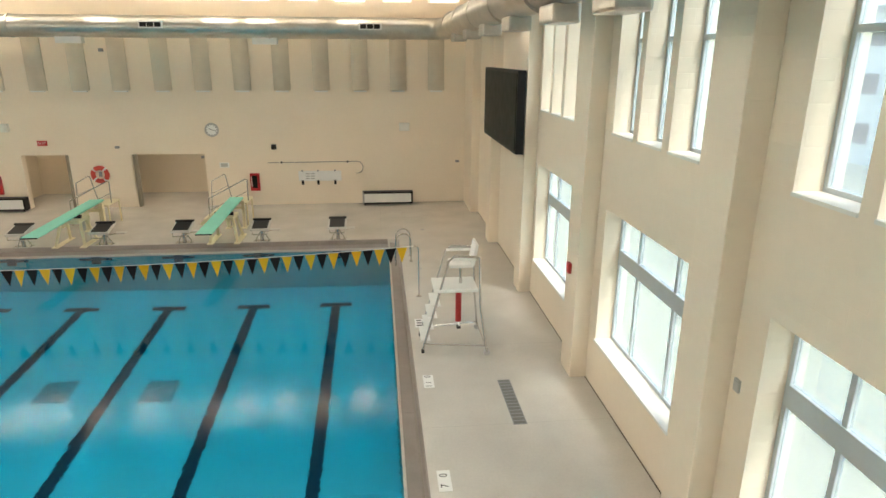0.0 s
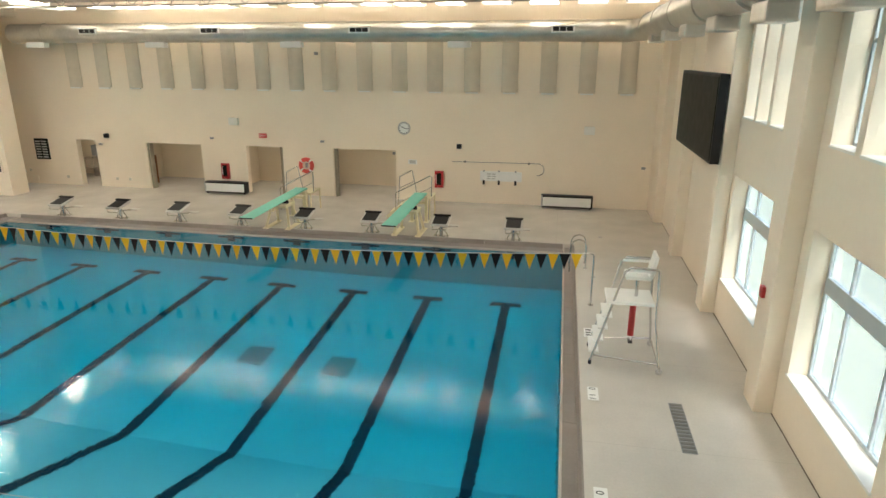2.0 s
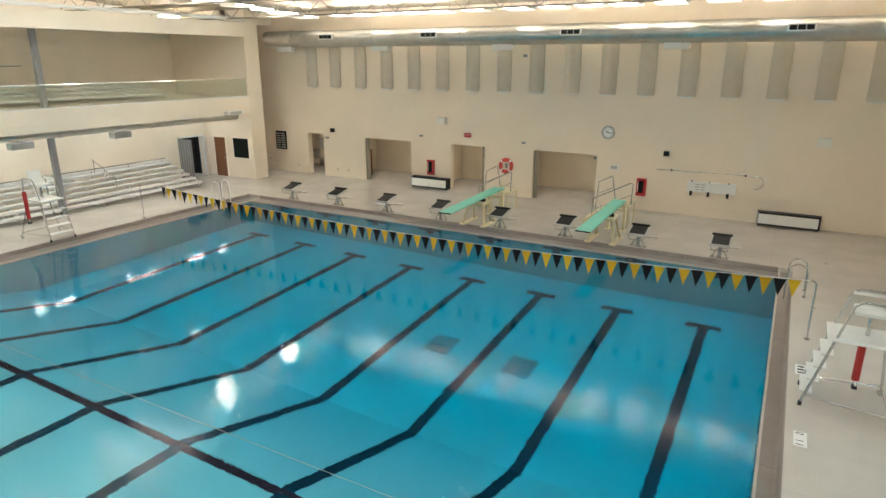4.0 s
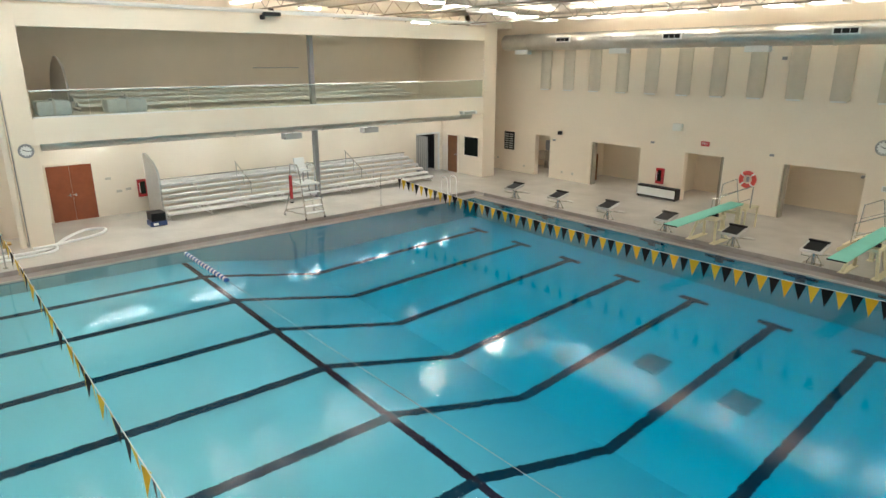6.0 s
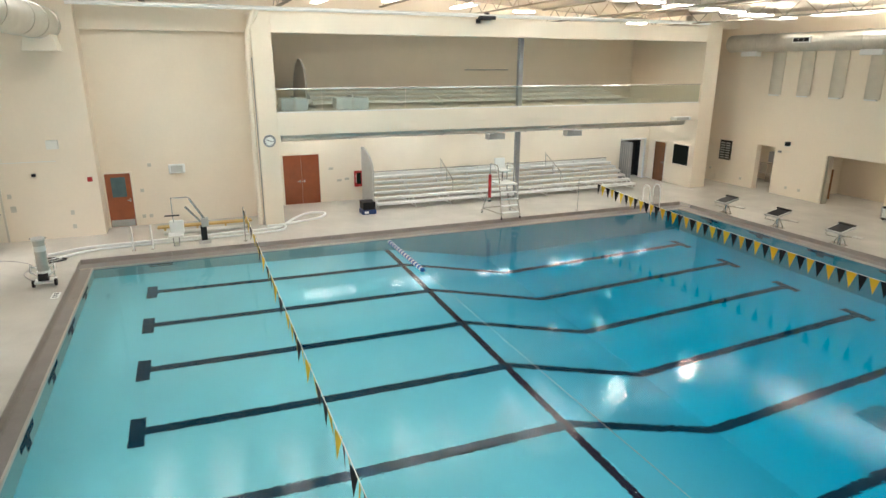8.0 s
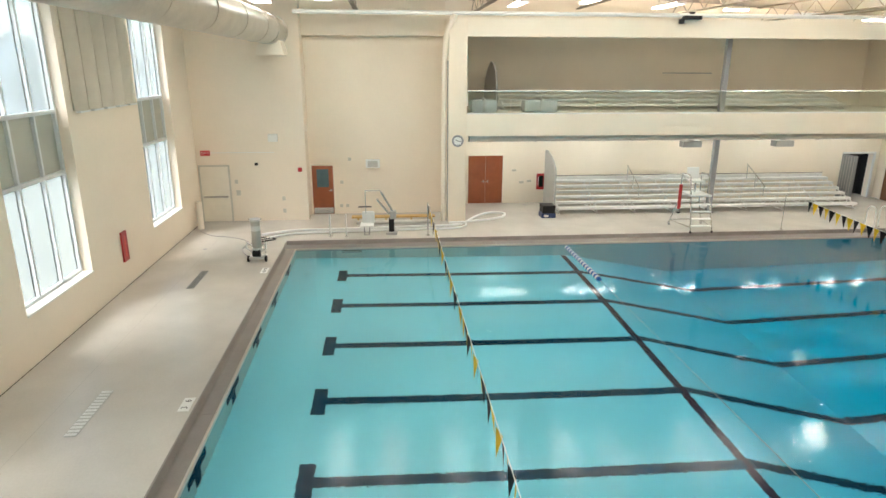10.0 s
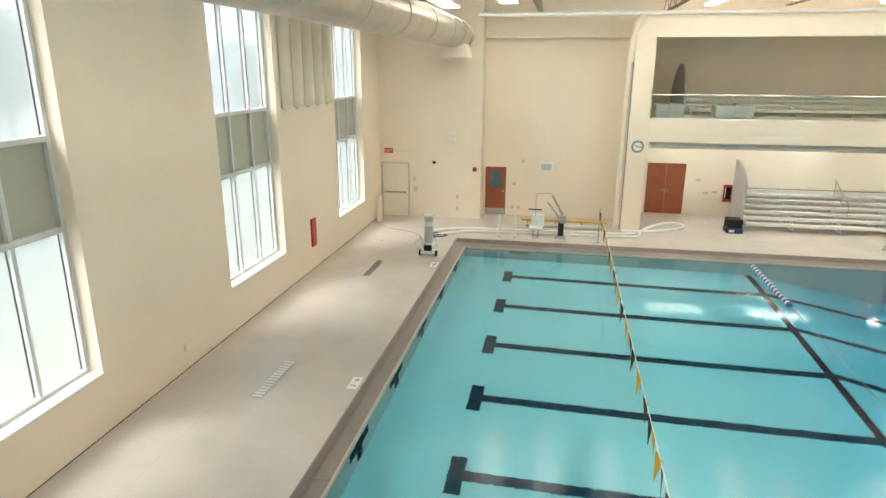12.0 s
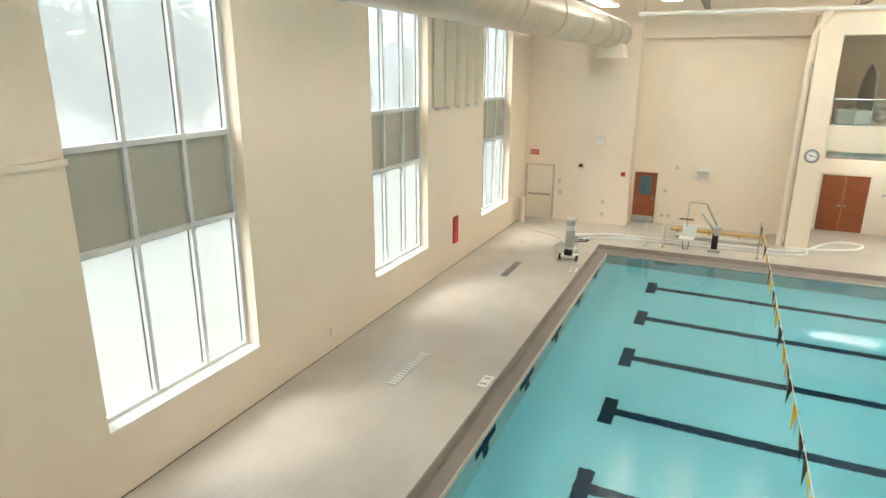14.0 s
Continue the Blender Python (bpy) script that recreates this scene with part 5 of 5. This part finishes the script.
# ---- deck fittings ----
def grab_rails(x, y, dx, dy, gap, label, metal=None):
    t = thing("grab_rails", label, "hand rail", (x, y, 0), 0, "pool ladders")
    for s in (-1, 1):
        ox, oy = -dy * gap / 2 * s, dx * gap / 2 * s
        pts = [(ox - dx * 0.4, oy - dy * 0.4, 0.012), (ox - dx * 0.4, oy - dy * 0.4, 0.66)] + \
            [(ox + dx * (-0.18 - 0.22 * math.cos(radians(a))), oy + dy * (-0.18 - 0.22 * math.cos(radians(a))), 0.66 + 0.22 * math.sin(radians(a))) for a in range(20, 181, 20)] + \
            [(ox + dx * 0.06, oy + dy * 0.06, 0.2), (ox + dx * 0.1, oy + dy * 0.1, -0.9)]
        part("rail", tube(pts, 0.022, 10), metal or STEEL, t, smooth=True)
        part("escutcheon", tube([(ox - dx * 0.4, oy - dy * 0.4, 0.0), (ox - dx * 0.4, oy - dy * 0.4, 0.02)], 0.06, 12), STEEL, t)


grab_rails(0.5, 18.3, -1, 0, 0.55, "pair of bent steel grab rails at the pool edge")
grab_rails(-21.6, 18.9, 1, 0, 0.55, "pair of pale bent grab rails at the far pool edge", WHITEP)
for k, y in enumerate((-2.08, -1.5)):
    t = thing("entry_post", "short steel rail post on the deck by the pool lift", "hand rail", (-22.2, y, 0), 0, "entry posts")
    part("rail", tube([(0, 0, 0.012), (0, 0, 0.8), (0.06, 0, 0.84)], 0.03, 10), WHITEP, t, smooth=True)
    part("escutcheon", tube([(0, 0, 0.0), (0, 0, 0.02)], 0.06, 12), STEEL, t)


def slot_drain(x0, y0, x1, y1, along, material, label):
    t = thing("slot_drain", label, "drain", ((x0 + x1) / 2, (y0 + y1) / 2, 0), 0, "slot drains")
    w, h = (x1 - x0) / 2, (y1 - y0) / 2
    part("tray", box(-w, -h, 0.0, w, h, 0.006), GREYPAINT if material is GRATE else PLATFORM, t)
    n = 14
    for k in range(n):
        if along == "y":
            a = -h + 2 * h * (k + 0.2) / n
            part("slat", box(-w + 0.015, a, 0.006, w - 0.015, a + 1.2 * h / n, 0.012), material, t)
        else:
            a = -w + 2 * w * (k + 0.2) / n
            part("slat", box(a, -h + 0.015, 0.006, a + 1.2 * w / n, h - 0.015, 0.012), material, t)


slot_drain(2.17, 9.05, 2.41, 10.58, "y", GRATE, "long grey slotted drain in the deck")
slot_drain(-11.2, -5.52, -9.65, -5.3, "x", WHITEP, "pale slotted drain in the deck")
slot_drain(-18.5, -5.66, -16.95, -5.44, "x", GRATE, "long grey slotted drain in the deck")


def depth_mark(x, y, text, turn, label, bars=False):
    t = thing("depth_mark", label, "depth mark", (x, y, 0), turn, "depth marks")
    part("tile", box(-0.24, -0.1, 0.0, 0.24, 0.1, 0.008, 0.002), WHITEP, t, "white tile")
    if not bars:
        for k, ch in enumerate(text):
            if ch != " ":
                lettering(ch, 0.17, BLACK, t, pose((k - (len(text) - 1) / 2) * 0.12, 0, 0.0085), 0.001)
    else:
        for k in (-0.14, 0.0, 0.14):
            part("digit_bar", box(k - 0.03, -0.06, 0.008, k + 0.03, 0.06, 0.01), BLACK, t)


depth_mark(0.84, 7.7, "7 0", 90, "white depth tile with black figures in the deck")
depth_mark(0.84, 10.65, "11 0", 90, "white depth tile with black figures in the deck")
depth_mark(0.84, 13.4, "", 90, "white depth tile with worn black figures", True)
depth_mark(-10.55, -3.76, "3 6", 180, "white depth tile with black figures by the shallow end")
depth_mark(-18.4, -3.76, "", 180, "white depth tile with worn black figures", True)
for x, y in ((1.5, 21.6), (1.1, 17.3), (-27.0, 6.2), (-20.9, -6.2)):
    single("floor_drain", tube([(x, y, 0.0), (x, y, 0.008)], 0.07, 14), GREYPAINT, "small round grey floor drain in the deck", "drain", "floor drains")

# pool lift
t = thing("pool_lift", "white pool lift with a seat on a bent steel arm", "pool lift", (-22.45, 0.15, 0))
part("base", box(-0.22, -0.2, 0.0, 0.22, 0.2, 0.1, 0.02), PLASTICGREY, t)
part("mast", box(-0.1, -0.1, 0.1, 0.1, 0.1, 0.62, 0.02), BLACK, t)
part("battery_box", box(-0.13, -0.06, 0.58, 0.13, 0.18, 0.88, 0.03), PLASTICGREY, t, "grey battery box")
for o in (0.0, 0.16):
    part("arm", tube([(0.0, 0.08 - o, 0.8 - o * 0.3), (0.02, -0.36 - o, 1.58 - o * 1.6)], 0.04, 10), STEEL, t, smooth=True)
part("seat_hanger", tube([(0.02, -0.36, 1.58), (0.02, -0.39, 1.64), (0.02, -0.95, 1.64)], 0.022, 8), STEEL, t, smooth=True)
seat = part("seat", box(-0.28, -1.15, 0.32, 0.28, -0.66, 0.40, 0.03), WHITEP, t, "white moulded seat", smooth=True)
part("backrest", box(-0.28, -0.78, 0.40, -0.20, -0.68, 0.8, 0.02), WHITEP, seat)
part("seat_back", box(-0.3, -1.08, 0.36, -0.12, -0.62, 0.82, 0.05), WHITEP, t, smooth=True)
part("footrest", tube([(0.25, -0.8, 0.34), (0.32, -0.82, 0.06), (0.3, -0.98, 0.05), (0.25, -1.0, 0.34)], 0.02, 8), GREYPAINT, t, smooth=True)
part("handle_bar", box(-0.03, -1.2, 1.02, 0.03, -0.72, 1.06, 0.008), BLACK, t)
part("seat_stem", box(-0.012, -0.95, 0.8, 0.012, -0.926, 1.64, 0.003), STEEL, t)

# bench, hoses, cleaner, corner tube
t = thing("bench", "low yellow wooden bench along the set-back wall", "bench", (-24.25, 0.35, 0))
part("plank", box(-0.16, -1.75, 0.21, 0.16, 1.55, 0.27, 0.008), WOOD, t)
for y in (-1.5, -0.4, 0.6, 1.35):
    part("leg", box(-0.13, y - 0.03, 0, 0.13, y + 0.03, 0.21, 0.004), WOOD, t)
single("lane_reel_pole", tube([(-23.95, -1.2, 0.08), (-23.95, 1.75, 0.08)], 0.08, 12), GALV, "long steel tube lying before the bench", "pole", smooth=True)


def hose(points, r, material, label, sub=8):
    pts = [Vector(p) for p in points]
    out = []
    for i in range(len(pts) - 1):
        p0, p1, p2, p3 = pts[max(i - 1, 0)], pts[i], pts[i + 1], pts[min(i + 2, len(pts) - 1)]
        for k in range(sub):
            u = k / sub
            out.append(0.5 * ((2 * p1) + (-p0 + p2) * u + (2 * p0 - 5 * p1 + 4 * p2 - p3) * u * u + (-p0 + 3 * p1 - 3 * p2 + p3) * u ** 3))
    out.append(pts[-1])
    return single("hose", tube(out, r, 8), material, label, "hose", "hoses", smooth=True)


hose([(-22.5, -4.6, 0.05), (-23.0, -3.6, 0.05), (-23.1, -2.4, 0.05), (-23.15, -0.6, 0.05), (-23.3, 1.2, 0.05), (-23.35, 2.4, 0.05), (-23.7, 3.0, 0.05), (-24.7, 3.6, 0.05), (-25.4, 4.3, 0.05), (-25.2, 4.9, 0.05), (-24.5, 4.6, 0.05), (-24.0, 3.5, 0.05), (-23.6, 2.6, 0.09)], 0.05, WHITEP, "thick white vacuum hose looped on the deck")
hose([(-21.9, -4.4, 0.045), (-22.6, -3.4, 0.045), (-22.75, -1.8, 0.045), (-22.85, 0.4, 0.045), (-22.9, 2.0, 0.045), (-23.1, 2.9, 0.045), (-23.4, 3.0, 0.13), (-23.5, 2.4, 0.13)], 0.045, WHITEP, "thick white vacuum hose lying along the pool")
hose([(-19.6, -4.4, 0.03), (-20.6, -4.9, 0.02), (-21.6, -4.9, 0.02), (-22.3, -5.6, 0.02), (-22.6, -6.4, 0.02), (-23.3, -7.0, 0.02)], 0.01, GREYPAINT, "thin dark cable across the deck")
hose([(-21.6, -4.5, 0.03), (-21.9, -4.0, 0.03), (-22.2, -4.4, 0.03), (-22.0, -4.8, 0.05), (-21.7, -4.5, 0.07), (-21.9, -4.2, 0.08)], 0.02, BLACK, "dark coil of cable on the deck")
t = thing("filter_cart", "steel filter canister on a small wheeled pump cart", "filter cart", (-19.45, -4.15, 0))
part("cart_frame", box(-0.2, -0.26, 0.1, 0.2, 0.26, 0.16, 0.01), WHITEP, t)
part("pump", tube([(0.14, -0.12, 0.28), (0.14, 0.12, 0.28)], 0.11, 14), BLACK, t, "black pump")
part("canister", tube([(0, 0, 0.42), (0, 0, 0.45), (0, 0, 1.30), (0, 0, 1.32)], 0.145, 20), GALV, t, smooth=True)
part("label_band", tube([(0, 0, 1.0), (0, 0, 1.16)], 0.148, 20), WHITEP, t, smooth=True)
part("lid", tube([(0, 0, 1.32), (0, 0, 1.38)], 0.17, 20), ALU, t, smooth=True)
part("lid_bar", tube([(0, -0.2, 1.36), (0, 0.2, 1.36)], 0.02, 8), STEEL, t)
part("collar", tube([(0, 0, 0.3), (0, 0, 0.44)], 0.17, 18), WHITEP, t, smooth=True)
for s in (-1, 1):
    part("wheel", tube([(0.12, s * 0.27 - 0.03, 0.1), (0.12, s * 0.27 + 0.03, 0.1)], 0.1, 16), BLACK, t)
    part("handle", tube([(-0.2, s * 0.2, 0.16), (-0.24, s * 0.2, 0.7)], 0.015, 8), STEEL, t)
    part("short_hose", tube([(0.1, s * 0.12, 0.3), (0.12, s * 0.3, 0.45), (0.05, s * 0.3, 0.62), (0.0, s * 0.14, 0.5)], 0.025, 8), WHITEP, t, smooth=True)
t = thing("rolled_cover", "pale rolled sheet standing in the corner", "roll", (-23.75, -7.1, 0))
part("roll", tube([(0, 0, 0), (0, 0, 1.05)], 0.12, 16), PLASTER, t, smooth=True)
part("core", tube([(0, 0, 0.9), (0, 0, 1.07)], 0.05, 12), TRIMW, t)

# tub beside the bleacher
t = thing("storage_tub", "dark blue tub with a black bin on top beside the bleacher", "tub", (-24.68, 6.62, 0))
part("tub", box(-0.28, -0.3, 0.0, 0.28, 0.3, 0.2, 0.03), NAVYTUB, t)
part("label_strip", box(0.281, -0.2, 0.05, 0.29, -0.02, 0.14), WHITEP, t)
part("bin", prism([(-0.28, 0.2), (0.28, 0.2), (0.32, 0.52), (-0.32, 0.52)], "y", -0.26, 0.26, bevel=0.01), BLACK, t)

# drinking fountain and towel shelf in the narrow opening, half doors in a passage
t = thing("drinking_fountain", "steel drinking fountain in the narrow wall opening", "drinking fountain", (-23.9, 28.15, 0))
part("cabinet", box(-0.22, -0.2, 0.5, 0.22, 0.8, 1.0, 0.02), STEEL, t)
part("pedestal", box(-0.15, 0.2, 0.0, 0.15, 0.8, 0.5, 0.01), STEEL, t)
part("bowl", box(-0.26, -0.3, 0.98, 0.26, 0.1, 1.05, 0.03), STEEL, t)
part("bottle_filler", box(-0.2, 0.3, 1.05, 0.2, 0.8, 1.6, 0.02), GREYPAINT, t)
t = thing("passage_door", "brown wooden door standing open inside a passage", "door", (-19.85, 27.3, 0))
part("door_leaf", box(-0.3, 0, 0.01, 0.3, 0.04, 1.4, 0.004), DOORBROWN, t)
part("door_handle", box(0.12, -0.04, 1.0, 0.24, 0.0, 1.03, 0.004), STEEL, t)
for x in (-12.38, -9.82, -19.02):
    single("corner_guard", box(x - 0.05, YN + 0.02, 0.0, x + 0.05, YN + 0.29, 2.15), JOIST, "dark brown edge strip at a passage opening", "edge strip", "corner guards")
for x in (-7.9, -16.9):
    small_box("shower_head", pose(x, 28.98, 1.6), 0.12, 0.12, 0.12, GREYPAINT, "small grey shower fitting on the passage wall", "shower")

# ---- outside, seen through the windows ----
def tree(x, y, h, seed, label):
    rnd = random.Random(seed)
    t = thing("tree", label, "tree", (x, y, -0.4), rnd.uniform(0, 360), "trees outside")
    part("trunk", tube([(0, 0, 0), (0.05, 0, h * 0.25), (-0.05, 0.08, h * 0.6)], 0.16, 8), BARK, t, smooth=True)
    own = bmesh.new()
    for k in range(9):
        a = rnd.uniform(0, 6.28)
        tube([(0, 0, h * rnd.uniform(0.25, 0.5)), (math.cos(a) * h * 0.22, math.sin(a) * h * 0.22, h * rnd.uniform(0.55, 0.85))], 0.05, 5, bm=own)
    part("limbs", own, BARK, t)
    verts, faces = [], []
    for k in range(2600):
        u = Vector((rnd.gauss(0, 1), rnd.gauss(0, 1), rnd.gauss(0, 1))).normalized()
        r = rnd.uniform(0.55, 1.0) * (1 + 0.25 * math.sin(5 * u.x + seed) * math.cos(4 * u.z))
        c = Vector((u.x * h * 0.34 * r, u.y * h * 0.34 * r, h * 0.64 + u.z * h * 0.34 * r))
        s = rnd.uniform(0.12, 0.26)
        e1 = Vector((rnd.gauss(0, 1), rnd.gauss(0, 1), rnd.gauss(0, 1))).normalized() * s
        e2 = e1.orthogonal().normalized() * s * 0.7
        b = len(verts)
        verts += [c - e1, c + e2, c + e1, c - e2]
        faces.append((b, b + 1, b + 2, b + 3))
    me = bpy.data.meshes.new("crown")
    me.from_pydata([tuple(v) for v in verts], [], faces)
    me.materials.append(LEAF)
    ob = new("crown", me)
    ob.parent = t


BARK = mat("bark", (0.13, 0.10, 0.07), 0.9, var=0.3)
LEAF = mat("leaf", (0.11, 0.18, 0.06), 0.7, var=0.4, scale=2)
for k, (x, y, h) in enumerate(((-20, -24, 10), (-28, -30, 11), (-13, -26, 9), (-24, -37, 12), (-34, -34, 10), (-8, -30, 10), (-60, -44, 12), (-44, -21, 8))):
    tree(x, y, h, 11 + k, "leafy green tree on the lawn outside")
ROOFGREY = mat("grey_shingle", (0.25, 0.25, 0.26), 0.8, var=0.15)
SIDING = mat("white_siding", (0.75, 0.75, 0.73), 0.6, var=0.05)


def house(x, y, turn, w, d, h, label):
    t = thing("house", label, "house", (x, y, -0.4), turn)
    wall = part("wall", prism([(-w / 2, 0), (w / 2, 0), (w / 2, h), (0, h + w * 0.38), (-w / 2, h)], "y", -d / 2, d / 2), SIDING, t)
    for s in (-1, 1):
        part("roof", prism([(s * (w / 2 + 0.4), h - 0.3), (0, h + w * 0.38), (0, h + w * 0.38 + 0.2), (s * (w / 2 + 0.4), h - 0.1)], "y", -d / 2 - 0.3, d / 2 + 0.3), ROOFGREY, t)
    for zz in (1.0, 3.4):
        for k in (-0.28, 0.0, 0.28):
            win = part("window", box(k * w - 0.45, d / 2 - 0.02, zz, k * w + 0.45, d / 2 + 0.05, zz + 1.4), TRIMW, t)
            part("pane", box(k * w - 0.37, d / 2 + 0.04, zz + 0.08, k * w + 0.37, d / 2 + 0.06, zz + 1.32), SCREEN, win)


house(-54, -29, -60, 9, 11, 5.2, "white gabled house with grey roof beyond the lawn")
t = thing("far_building", "long pale brick building with rows of windows", "building", (34, 22, -0.4))
part("wall", box(-4, -22, 0, 4, 22, 9), SIDING, t)
part("roof", box(-4.3, -22.3, 9, 4.3, 22.3, 9.4), ROOFGREY, t)
for zz in (1.2, 4.2, 7.0):
    for k in range(10):
        win = part("window", box(-4.06, -20 + k * 4.2, zz, -3.98, -18 + k * 4.2, zz + 1.4), FRAME, t)
        part("pane", box(-4.08, -19.9 + k * 4.2, zz + 0.1, -4.05, -18.1 + k * 4.2, zz + 1.3), SCREEN, win)
